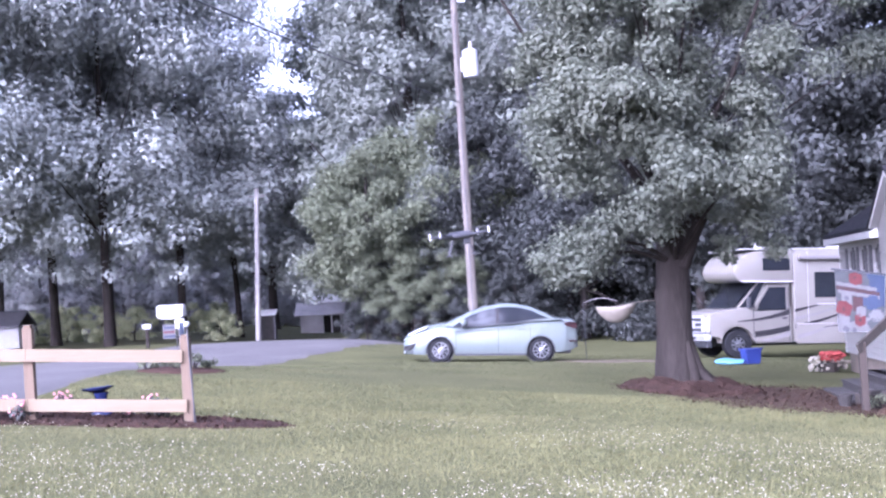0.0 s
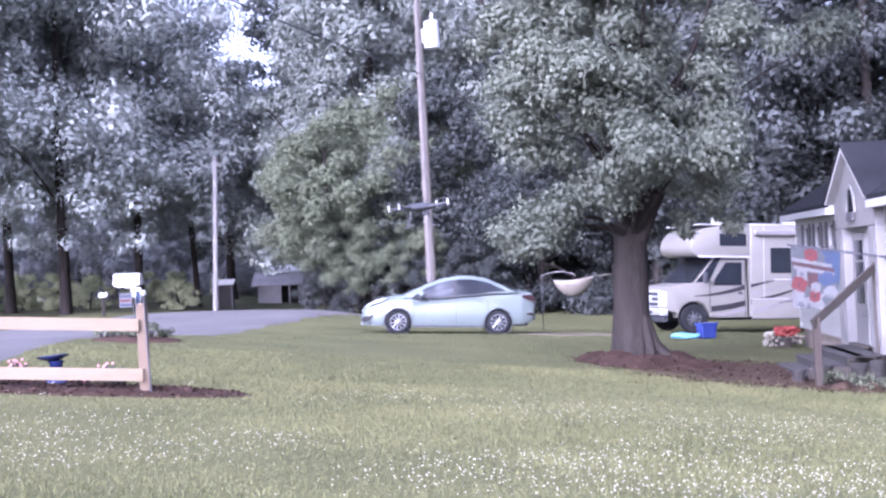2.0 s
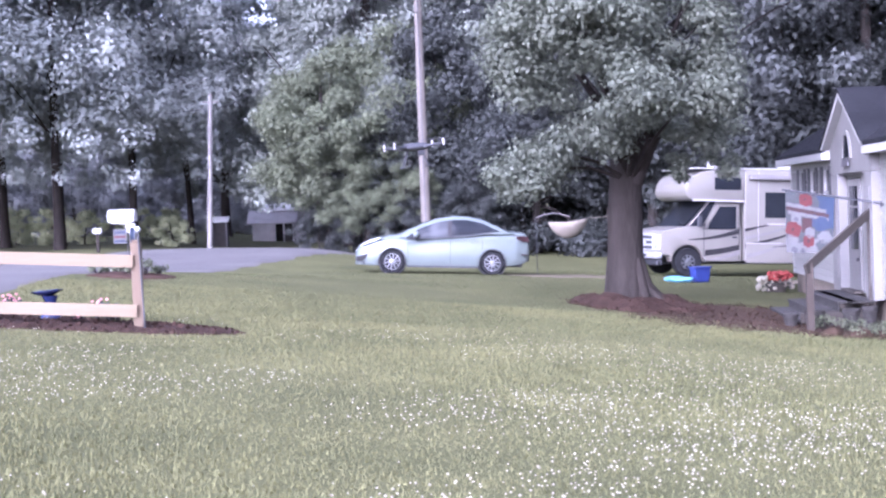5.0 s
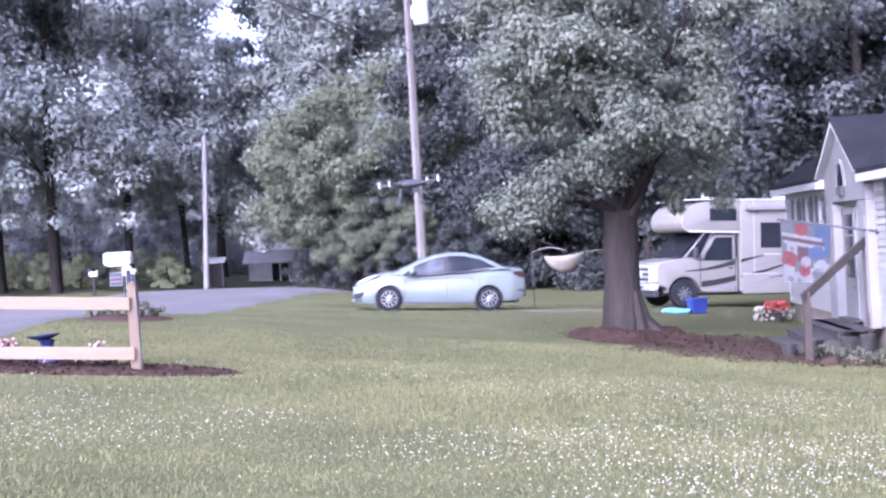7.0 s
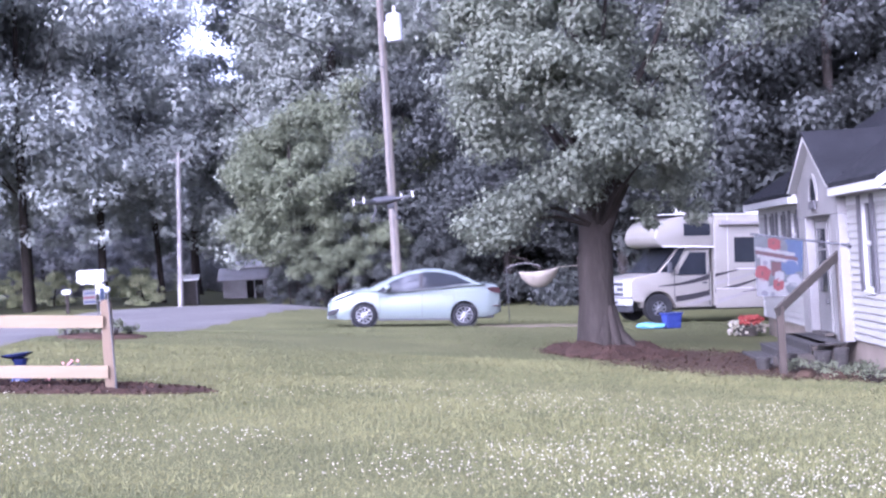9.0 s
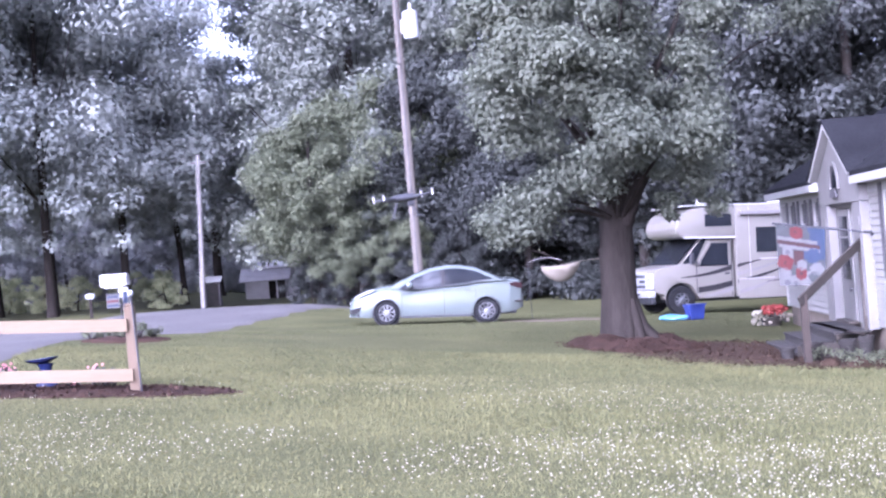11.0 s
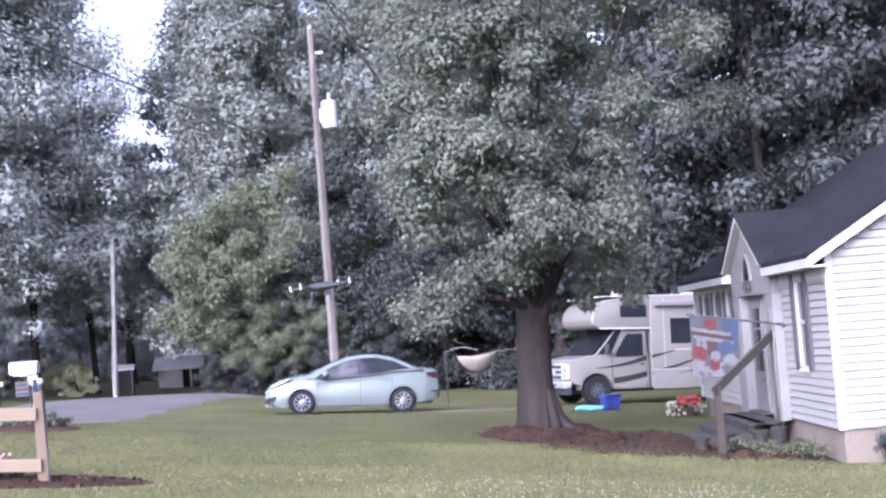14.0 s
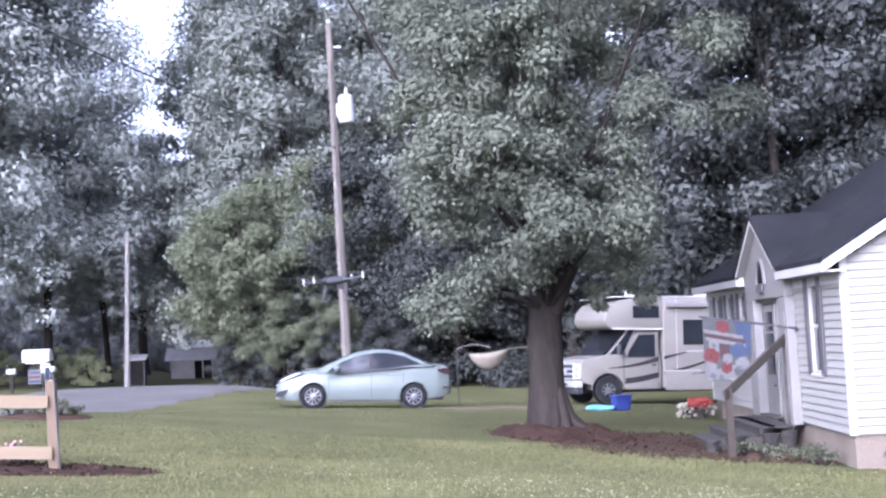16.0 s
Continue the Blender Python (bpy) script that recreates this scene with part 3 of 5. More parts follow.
# roof: two slabs with overhangs, fascia, soffit and rake boards
OV, RK = 0.30, 0.22
for sign, name in ((1, "roof"), (-1, "roof")):
    def rx(x):
        return x if sign > 0 else DEEP - x
    spans = ((-RK, 2.96, -OV), (2.96, 6.34, 0.0), (6.34, LONG + RK, -OV)) if sign > 0 else ((-RK, LONG + RK, -OV),)
    for a, b, e in spans:
        o = [(rx(e), EAVE + 0.10 + e * 0.59), (rx(DEEP / 2), PEAK + 0.10), (rx(DEEP / 2), PEAK + 0.19), (rx(e), EAVE + 0.19 + e * 0.59)]
        part(name, slab(o, a, b), SHINGLE, house, "dark weathered asphalt shingle roof slope")
    ra = [(rx(-OV - 0.01), EAVE - 0.02 - OV * 0.59), (rx(DEEP / 2), PEAK - 0.01), (rx(DEEP / 2), PEAK + 0.135), (rx(-OV - 0.01), EAVE + 0.125 - OV * 0.59)]
    part("rake_board", slab(ra, -RK - 0.02, -RK + 0.012), TRIM, house)
    part("rake_board", slab(ra, LONG + RK - 0.012, LONG + RK + 0.02), TRIM, house)
    part("rake_soffit", slab([(rx(-OV), EAVE + 0.02 - OV * 0.59), (rx(DEEP / 2), PEAK + 0.03), (rx(DEEP / 2), PEAK + 0.05), (rx(-OV), EAVE + 0.04 - OV * 0.59)], -RK + 0.012, 0.0), TRIM, house)
for a, b in ((-RK, 2.94), (6.36, LONG + RK)):
    part("fascia", box(-OV - 0.02, -OV + 0.01, a, b, EAVE - 0.05 - OV * 0.5, EAVE + 0.08 - OV * 0.5, 0.005), TRIM, house)
    part("soffit", box(-OV + 0.01, 0.0, a + 0.02, b - 0.02, EAVE - 0.20, EAVE - 0.17), TRIM, house)
    part("frieze_board", box(-0.03, -0.002, max(a, 0.08), min(b + 0.03, LONG - 0.08), EAVE - 0.36, EAVE - 0.16, 0.004), TRIM, house)
for y in (2.945, 6.345):
    part("soffit_return", slab([(-OV, EAVE - 0.20), (-0.002, EAVE - 0.20), (-0.002, EAVE + 0.09), (-OV, EAVE - 0.075)], y, y + 0.014), TRIM, house)
part("roof_vent", rod((1.5, 8.2, 2.9), (1.5, 8.2, 3.35), 0.05), TANK, house)


def window_unit(y0, y1, z0, z1, shutters, split=True):
    w = thing("window", Matrix.Identity(4), "", "")
    w.parent = house
    bm = bmesh.new()
    for a, b, c, d in ((y0, y0 + 0.05, z0, z1), (y1 - 0.05, y1, z0, z1), (y0 + 0.05, y1 - 0.05, z0, z0 + 0.05), (y0 + 0.05, y1 - 0.05, z1 - 0.05, z1)):
        box(-0.03, 0.06, a, b, c, d, bm=bm)
    part("frame", bm, TRIM, w)
    mid = (z0 + z1) / 2
    part("meeting_rail", box(-0.015, 0.05, y0 + 0.05, y1 - 0.05, mid - 0.03, mid + 0.03), TRIM, w)
    for c, d in ((z0 + 0.05, mid - 0.03), (mid + 0.03, z1 - 0.05)):
        part("pane", box(0.015, 0.025, y0 + 0.05, y1 - 0.05, c, d), GLASS, w)
    part("sill", box(-0.06, 0.02, y0 - 0.03, y1 + 0.03, z0 - 0.045, z0 - 0.002, 0.006), TRIM, w)
    if shutters:
        for a in (y0 - 0.25, y1 + 0.02):
            s = part("shutter", box(-0.045, -0.018, a, a + 0.23, z0 - 0.02, z1 + 0.02, 0.005), SHUTTER, w, "dark grey louvred shutter")
            n = int((z1 - z0 - 0.2) / 0.06)
            bm = bmesh.new()
            for k in range(n):
                box(-0.055, -0.045, a + 0.03, a + 0.2, z0 + 0.1 + 0.06 * k, z0 + 0.14 + 0.06 * k, bm=bm)
            part("louvre", bm, SHUTTER, s)


window_unit(*HOLES[0], True)
for h in HOLES[2:]:
    window_unit(*h, True)

# entry: a gabled bay with pilasters, arched light and a half-glazed door set back
entry = thing("entry", Matrix.Identity(4), "", "")
entry.parent = house
BAY, MID, HALF = -0.17, 4.72, 1.75
toward = Matrix(((0, -1, 0, 0), (1, 0, 0, 0), (0, 0, 1, 0), (0, 0, 0, 1)))
for y0, y1 in ((2.98, 3.58), (5.66, 6.3)):
    pl = part("pilaster", box(BAY, -0.002, y0, y1, SILL - 0.03, 1.74, 0.01), SHADETRIM, entry, "white panelled pilaster beside the door")
    part("raised_panel", box(BAY - 0.015, BAY - 0.001, y0 + 0.12, y1 - 0.12, SILL + 0.2, 1.5, 0.005), SHADETRIM, pl)
part("gable_panel", slab([(2.98, 1.75), (6.3, 1.75), (6.3, 2.3), (MID, 3.06), (2.98, 2.2)], 0.004, -BAY, m=toward), SHADETRIM, entry)
part("porch_ceiling", box(BAY + 0.1, -0.002, 3.58, 5.66, 1.70, 1.745), SHADETRIM, entry)
AR = 4.75
arch = [(AR + 0.30 * math.cos(a), 2.02 + 0.40 * math.sin(a)) for a in np.linspace(math.pi, 0, 13)]
part("arched_light", slab(arch, -BAY + 0.002, -BAY + 0.02, m=toward), GLASS, entry)
ring = [(AR + 0.37 * math.cos(a), 2.0 + 0.48 * math.sin(a)) for a in np.linspace(0, math.pi, 13)] + [(AR + 0.30 * math.cos(a), 2.0 + 0.41 * math.sin(a)) for a in np.linspace(math.pi, 0, 13)]
part("arch_trim", slab(ring, -BAY + 0.002, -BAY + 0.04, m=toward), SHADETRIM, entry)
part("hanging_sign", slab([(AR - 0.28, 1.86), (AR + 0.28, 1.86), (AR + 0.2, 2.0), (AR - 0.2, 2.0)], -BAY + 0.03, -BAY + 0.06, m=toward), SHUTTER, entry, "small dark plaque under the arched light")
for s in (1, -1):
    o = [(MID + s * (HALF - 0.13), 2.19), (MID, 3.06), (MID, 3.16), (MID + s * HALF, 2.21)]
    part("gable_rake", slab(o, -BAY, -BAY + 0.14, m=toward), TRIM, entry)
    o = [(MID + s * (HALF + 0.02), 2.215), (MID, 3.165), (MID, 3.215), (MID + s * (HALF + 0.09), 2.215)]
    part("gable_roof", slab(o, -2.2, -BAY + 0.16, m=toward), SHINGLE, entry)
door = part("door", box(-0.03, 0.03, 4.58, 5.52, -0.28, 1.64, 0.006), SHADETRIM, entry, "white half-glazed front door")
for c in range(3):
    for r in range(3):
        y0, z0 = 4.72 + c * 0.23, 0.42 + r * 0.38
        part("pane", box(-0.04, -0.031, y0, y0 + 0.17, z0, z0 + 0.34), GLASS, door)
part("door_handle", ball((-0.07, 4.64, 0.25), 0.03), SHUTTER, door)
part("threshold", box(-0.18, -0.03, 4.5, 5.6, -0.33, -0.285), OLDWOOD, entry)
part("wall_lantern", box(-0.14, -0.03, 6.5, 6.62, 1.25, 1.55, 0.02), BLACK, entry)


def hm(x, y, z):
    return HOUSE @ Vector((x, y, z))


def hz(x, y):
    p = hm(x, y, 0)
    return gz(p.x, p.y)


# steps of dark timber blocks, with a plain handrail
steps = thing("front_steps", HOUSE, "weathered grey wooden steps up to the front door", "steps")
for k, (x0, zt) in enumerate(((-0.75, -0.335), (-1.08, -0.47), (-1.40, -0.61))):
    for j in range(2):
        part("tread", box(x0 + 0.17 * j, x0 + 0.17 * j + 0.16, 3.0, 5.9, zt - 0.04, zt, 0.006), STEPDARK, steps)
    part("riser", box(x0 + 0.02, x0 + 0.045, 3.03, 5.87, -1.1, zt - 0.042), STEPDARK, steps)
for j in range(3):
    part("landing_board", box(-0.58 + 0.15 * j, -0.58 + 0.15 * j + 0.14, 3.0, 5.9, -0.375, -0.335, 0.006), STEPDARK, steps)
part("stringer", box(-1.35, -0.2, 2.95, 2.995, -1.1, -0.5), OLDWOOD, steps)
rail = thing("handrail", HOUSE, "sloping grey wooden handrail on a reddish post", "handrail")
part("newel_post", box(-1.42, -1.31, 1.90, 2.01, -1.1, 0.36, 0.008), REDWOOD, rail, "reddish wooden newel post")
a, b = Vector((-1.42, 1.86, 0.30)), Vector((-0.16, 3.15, 1.10))
d = (b - a)
ang = d.to_track_quat("X", "Z").to_matrix().to_4x4()
part("rail_board", box(-0.05, d.length, -0.02, 0.02, -0.09, 0.06, 0.006, m=Matrix.Translation(a) @ ang), OLDWOOD, rail)
part("end_post", box(-0.22, -0.15, 3.12, 3.19, -0.8, 1.12, 0.006), OLDWOOD, rail)

# pots, stones and clutter round the steps
for x, y, r, h, mt in ((-1.2, 2.55, 0.16, 0.3, STEPDARK), (-0.62, 2.6, 0.14, 0.34, STEPDARK), (-0.35, 2.5, 0.12, 0.40, STEPDARK), (-1.55, 2.7, 0.12, 0.22, STEPDARK)):
    p = hm(x, y, hz(x, y) - 0.02)
    pot = thing("flower_pot", Matrix.Translation(p), "dark round pot beside the wooden steps", "pot", "pots by the steps")
    smooth(part("pot_body", lathe([(r * 0.7, 0), (r * 0.95, h * 0.8), (r * 1.05, h * 0.82), (r * 1.05, h), (r * 0.9, h), (r * 0.85, h * 0.9)]), mt, pot))
rng = np.random.default_rng(3)
for k in range(6):
    x, y = -0.3 - 0.9 * rng.random(), 0.9 + 1.5 * rng.random()
    p = hm(x, y, hz(x, y) + 0.03)
    bm = ball((0, 0, 0), 0.09 + 0.06 * rng.random(), 2, (1.2, 0.9, 0.7))
    for v in bm.verts:
        v.co *= 1 + 0.18 * noise.noise(v.co * 9 + Vector((k, 0, 0)))
    st = part("stone", bm, BARE)
    st.matrix_basis = Matrix.Translation(p)
    tagged(st, "dark rounded stone edging the house bed", "stone", "stones of the house bed")


def tuft(name, place, height, radius, stems, leaves, leaf, material, label, category, seed, flowers=None, group=""):
    """A small plant: thin stems with leaves, and blossoms if any."""
    r = np.random.default_rng(seed)
    t = thing(name, Matrix.Translation(place), label, category, group)
    bm = bmesh.new()
    tips = []
    for k in range(stems):
        a, rr = r.random() * 6.283, radius * math.sqrt(r.random())
        tip = Vector((rr * math.cos(a), rr * math.sin(a), height * (0.55 + 0.45 * r.random())))
        tube([Vector((0.2 * tip.x, 0.2 * tip.y, -0.03)), Vector((0.5 * tip.x, 0.5 * tip.y, tip.z * 0.5)), tip], [0.008, 0.006, 0.003], 5, bm)
        tips.append(tip)
    part("stems", bm, BARK, t)
    c = np.array(tips)
    c[:, 2] *= 0.8
    v, f = leaf_cards(c, np.full(len(c), radius * 0.45), leaves, leaf, r)
    tagged(quick_mesh("foliage", v, f, material, t), kind="stuff")
    if flowers:
        bm = bmesh.new()
        for tip in tips:
            for j in range(3):
                o = Vector(r.normal(size=3)) * radius * 0.25
                s = bmesh.ops.create_icosphere(bm, subdivisions=1, radius=leaf * 0.4)
                bmesh.ops.translate(bm, vec=tip + o, verts=s["verts"])
        tagged(part("blossoms", bm, flowers, t), kind="stuff")
    return t


p = hm(0.9, -0.42, hz(0.9, -0.42))
shrub = thing("shrub", Matrix.Translation(p), "thin leggy shrub with few leaves against the house", "shrub")
bm = bmesh.new()
tips = []
for x, y, zt, bend in ((0.12, 0, 1.42, 0.05), (0.03, 0.02, 0.95, -0.04), (-0.18, 0, 1.05, -0.10), (0.22, 0, 0.8, 0.12), (-0.3, 0.02, 0.55, -0.1)):
    pts = [Vector((x * 0.3, y, -0.05)), Vector((x * 0.7 + bend * 0.3, y, zt * 0.45)), Vector((x + bend * 0.2, y, zt * 0.75)), Vector((x + bend, y, zt))]
    tube(pts, [0.018, 0.014, 0.011, 0.004], 6, bm)
    tips += [np.array(q) for q in ([pts[3], pts[2]] if x != 0.12 else [])]
part("stems", bm, BARK, shrub)
v, f = leaf_cards(np.array(tips), np.full(len(tips), 0.16), 150, 0.06, np.random.default_rng(8))
tagged(quick_mesh("foliage", v, f, LEAF_MID, shrub), kind="stuff")
for k, (x, y, h, r) in enumerate(((0.55, -0.25, 0.5, 0.16), (1.2, -0.3, 0.5, 0.16))):
    tuft("bedding_plant", hm(x, y, hz(x, y)), h, r, 9, 220, 0.07, LEAF_DARK, "low dark plant at the foot of the house", "plant", 30 + k, group="plants along the foundation")
for k, (x, y) in enumerate(((-0.3, 0.5), (-0.35, 1.0), (-0.35, 1.4), (-0.3, 1.9), (-0.8, 1.8), (-0.75, 1.2), (-1.1, 2.3))):
    tuft("weed_clump", hm(x, y, hz(x, y)), 0.24, 0.26, 12, 150, 0.05, LEAF_LIGHT, "ragged weeds in the bed below the window", "plant", 50 + k, group="weeds of the house bed")

# flag on a slanting staff
flag = thing("garden_flag", HOUSE, "patriotic house flag with red flowers hanging from a wall staff", "flag")
tip, root = Vector((-1.42, 3.95, 1.50)), Vector((-0.02, 2.9, 1.22))
part("staff", rod(root, tip, 0.019), BLACK, flag)
part("bracket", box(-0.06, -0.0, 2.875, 2.925, 1.17, 1.26, 0.01), BLACK, flag)
ft = tip.lerp(root, 0.03)
fe = tip.lerp(root, 0.54)


def cloth(u, v, out=0.0):
    """A point of the hanging cloth: u along the staff, v down."""
    p = ft.lerp(fe, u * (1 - 0.10 * v)) + Vector((0, 0, -1.04 * v * (1 - 0.10 * u)))
    side = (fe - ft).cross(Vector((0, 0, 1))).normalized()
    return p + side * (0.035 * math.sin(u * 9 + v * 3) * v + out)


def patch(name, inside, material, out, parent, u0=0.0, u1=1.0, v0=0.0, v1=1.0, n=26):
    bm = bmesh.new()
    grid = {}
    for i in range(n + 1):
        for j in range(n + 1):
            u, v = u0 + (u1 - u0) * i / n, v0 + (v1 - v0) * j / n
            grid[i, j] = (u, v)
    made = {}

    def vert(i, j):
        if (i, j) not in made:
            made[i, j] = bm.verts.new(cloth(*grid[i, j], out))
        return made[i, j]
    for i in range(n):
        for j in range(n):
            u, v = grid[i, j]
            if inside(u + (u1 - u0) / n / 2, v + (v1 - v0) / n / 2):
                bm.faces.new((vert(i, j), vert(i + 1, j), vert(i + 1, j + 1), vert(i, j + 1)))
    return part(name, bm, material, parent)


sheet = patch("cloth", lambda u, v: True, FLAGGREY, 0.0, flag)
sol = sheet.modifiers.new("thickness", "SOLIDIFY")
sol.thickness, sol.offset = 0.003, 0


def disc(u, v, r):
    return dict(inside=lambda a, b: (a - u) ** 2 + ((b - v) * 1.3) ** 2 < (r * (0.93 + 0.07 * math.cos(6 * math.atan2(b - v, a - u) + 7 * u))) ** 2, u0=u - r, u1=u + r, v0=v - r, v1=v + r)


patch("printed_patch", lambda u, v: u > 0.6 + 0.1 * math.sin(9 * v), FLAGBLUE, 0.004, sheet, 0.5, 1, 0, 0.56)
patch("printed_patch", lambda u, v: abs(v - 0.22 - 0.06 * u) < 0.03, FLAGWHITE, 0.006, sheet, 0.02, 0.85, 0.1, 0.4)
patch("printed_patch", lambda u, v: abs(v - 0.28 - 0.07 * u) < 0.03, FLAGMAROON, 0.006, sheet, 0.02, 0.9, 0.1, 0.5)
patch("printed_patch", lambda u, v: abs(v - 0.34 - 0.08 * u) < 0.028, FLAGWHITE, 0.006, sheet, 0.06, 0.9, 0.2, 0.5)
patch("printed_patch", lambda u, v: True, FLAGMAROON, 0.006, sheet, 0.34, 0.56, 0.42, 0.66, 8)
patch("printed_patch", lambda u, v: True, FLAGWHITE, 0.006, sheet, 0.12, 0.32, 0.38, 0.56, 8)
patch("printed_patch", lambda u, v: v > 0.80 + 0.04 * math.sin(7 * u), FLAGWHITE, 0.005, sheet, 0, 1, 0.7, 1)
for u, v, r, mt in ((0.42, 0.12, 0.15, FLAGRED), (0.42, 0.11, 0.05, FLAGMAROON), (0.76, 0.5, 0.17, FLAGBLUE), (0.16, 0.62, 0.17, FLAGRED), (0.17, 0.63, 0.05, FLAGMAROON), (0.5, 0.80, 0.15, FLAGRED), (0.5, 0.8, 0.045, FLAGMAROON), (0.13, 0.80, 0.13, FLAGWHITE), (0.52, 0.66, 0.13, FLAGWHITE), (0.84, 0.72, 0.15, FLAGWHITE), (0.8, 0.86, 0.14, FLAGGREY), (0.22, 0.45, 0.05, BLACK), (0.16, 0.96, 0.07, BLACK), (0.36, 0.97, 0.06, BLACK)):
    patch("printed_flower", material=mt, out=0.009, parent=sheet, n=14, **disc(u, v, r))


# ---- wheels ----
def wheel(parent, x, y, r, w, side, rim_r, spokes, rim_mat=ALLOY, breadth=0.15):
    """A road wheel whose outer face looks along side * y."""
    turn = Matrix.Translation((x, y, r)) @ Matrix.Rotation(radians(-90 * side), 4, "X")
    wl = part("wheel", lathe([(rim_r * 0.9, -w / 2), (r * 0.94, -w / 2), (r, -w * 0.35), (r, w * 0.35), (r * 0.94, w / 2), (rim_r * 1.02, w / 2), (rim_r, w * 0.42), (rim_r, w * 0.1), (0.02, w * 0.1)], 32, m=turn), RUBBER, parent)
    smooth(wl, 30)
    bm = lathe([(rim_r * 0.90, w * 0.36), (rim_r * 0.995, w * 0.36), (rim_r * 0.995, w * 0.47), (rim_r * 0.92, w * 0.47), (rim_r * 0.90, w * 0.36)], 32, m=turn, caps=False)
    part("rim", bm, rim_mat, wl)
    for k in range(spokes):
        a = 2 * math.pi * (k + 0.25) / spokes
        m = turn @ Matrix.Rotation(a, 4, "Z")
        part("spoke", box(0.02, rim_r * 0.92, -rim_r * breadth, rim_r * breadth, w * 0.33, w * 0.43, 0.01, m=m), rim_mat, wl)
    part("hub_cap", lathe([(rim_r * 0.26, w * 0.3), (rim_r * 0.26, w * 0.44), (rim_r * 0.16, w * 0.48)], 16, m=turn), rim_mat, wl)
    return wl


# ---- small saloon ----
def curve(keys, x):
    xs, zs = zip(*keys)
    i = min(max(np.searchsorted(xs, x) - 1, 0), len(xs) - 2)
    t = min(max((x - xs[i]) / (xs[i + 1] - xs[i]), 0), 1)
    t = t * t * (3 - 2 * t) * 0.5 + t * 0.5
    return zs[i] + (zs[i + 1] - zs[i]) * t


def saloon(m):
    """A small four-door saloon; x forward from mid-wheelbase, y to its left, z up."""
    car = thing("car", m, "pale mint compact four-door saloon parked on the grass", "car")
    WB, R, XF, XR = 2.489, 0.297, 1.2445, -1.2445
    top = [(-2.2, 0.70), (-2.14, 0.98), (-2.06, 1.045), (-1.7, 1.08), (-1.3, 1.05), (-0.5, 0.965), (0.6, 0.88), (0.95, 0.965), (1.2, 0.955), (1.6, 0.875), (1.90, 0.765), (2.08, 0.665), (2.15, 0.58), (2.18, 0.42)]
    wide = [(-2.17, 0.62), (-2.1, 0.72), (-1.8, 0.82), (-1.2, 0.86), (0, 0.86), (1.2, 0.86), (1.7, 0.80), (2.0, 0.70), (2.12, 0.58), (2.17, 0.42)]
    low = [(-2.17, 0.40), (-2.05, 0.30), (-1.7, 0.24), (-0.9, 0.19), (0.9, 0.18), (1.7, 0.19), (2.05, 0.20), (2.17, 0.26)]
    ARCH = 0.352
    xs = sorted([*np.linspace(-2.17, 2.17, 75), *[c + k * (ARCH + e) for c in (XF, XR) for k in (1, -1) for e in (0.001, -0.001)]])
    flank = [(0.0, 0.93), (0.10, 0.968), (0.24, 0.992), (0.38, 1.0), (0.55, 0.992), (0.68, 0.975), (0.80, 0.950), (0.88, 0.918), (0.94, 0.865), (0.98, 0.78), (1.0, 0.66)]
    secs = []
    for x in xs:
        zl, zt, w = curve(low, x), curve(top, x), curve(wide, x)
        cut = max([R + math.sqrt(max(ARCH ** 2 - (x - c) ** 2, 0)) if abs(x - c) < ARCH else -1 for c in (XF, XR)])
        half = []
        for f in np.linspace(0, 1, 21):
            z = min(max(zl + (zt - zl) * f, cut), zt)
            g = (z - zl) / (zt - zl)
            half.append((w * np.interp(g, *zip(*flank)), z))
        half += [(w * 0.42, zt + 0.014), (w * 0.15, zt + 0.02)]
        secs.append([Vector((x, y, z)) for y, z in half] + [Vector((x, -y, z)) for y, z in half[::-1]])
    body = part("body", loft(secs), MINT, car)
    smooth(body, 32)
    part("underbody", box(-2.0, 2.0, -0.70, 0.70, 0.20, 0.55, 0.05), BLACK, car)
    # cabin
    roof = [(-1.78, 1.07), (-1.6, 1.11), (-1.3, 1.25), (-0.95, 1.39), (-0.6, 1.45), (-0.3, 1.452), (0.1, 1.395), (0.45, 1.28), (0.8, 1.125), (1.10, 0.975)]
    belt = [(-1.78, 1.06), (-1.2, 1.03), (-0.5, 0.96), (0.3, 0.89), (0.7, 0.87), (1.12, 0.91)]

    def rail_w(x):
        return 0.60 + 0.05 * math.cos(max(min(x + 0.3, 1.4), -1.4))

    def skin(x, f, out=0.0):
        """A point on the cabin's side: f from the belt (0) to the roof rail (1)."""
        zb, zr = curve(belt, x) - 0.02, curve(roof, x) - 0.045
        zr = max(zr, zb + 0.01)
        wb, wr = 0.80, rail_w(x)
        k = min(1.0, (zr - zb) / 0.42)
        wr = wb + (wr - wb) * k
        y = wb + (wr - wb) * f + 0.03 * math.sin(math.pi * f) + out
        return Vector((x, y, zb + (zr - zb) * f))
    secs = []
    for x in np.linspace(-1.77, 1.10, 46):
        zr = max(curve(roof, x), curve(belt, x))
        pts = [skin(x, f) for f in (0, 0.35, 0.7, 1.0)]
        pts.append(Vector((x, pts[-1].y * 0.90, max(zr - 0.012, pts[-1].z))))
        pts.append(Vector((x, pts[-1].y * 0.45, max(zr, pts[-1].z))))
        secs.append(pts + [Vector((p.x, -p.y, p.z)) for p in pts[::-1]])
    cabin = part("roof", loft(secs), MINT, car)
    smooth(cabin, 50)

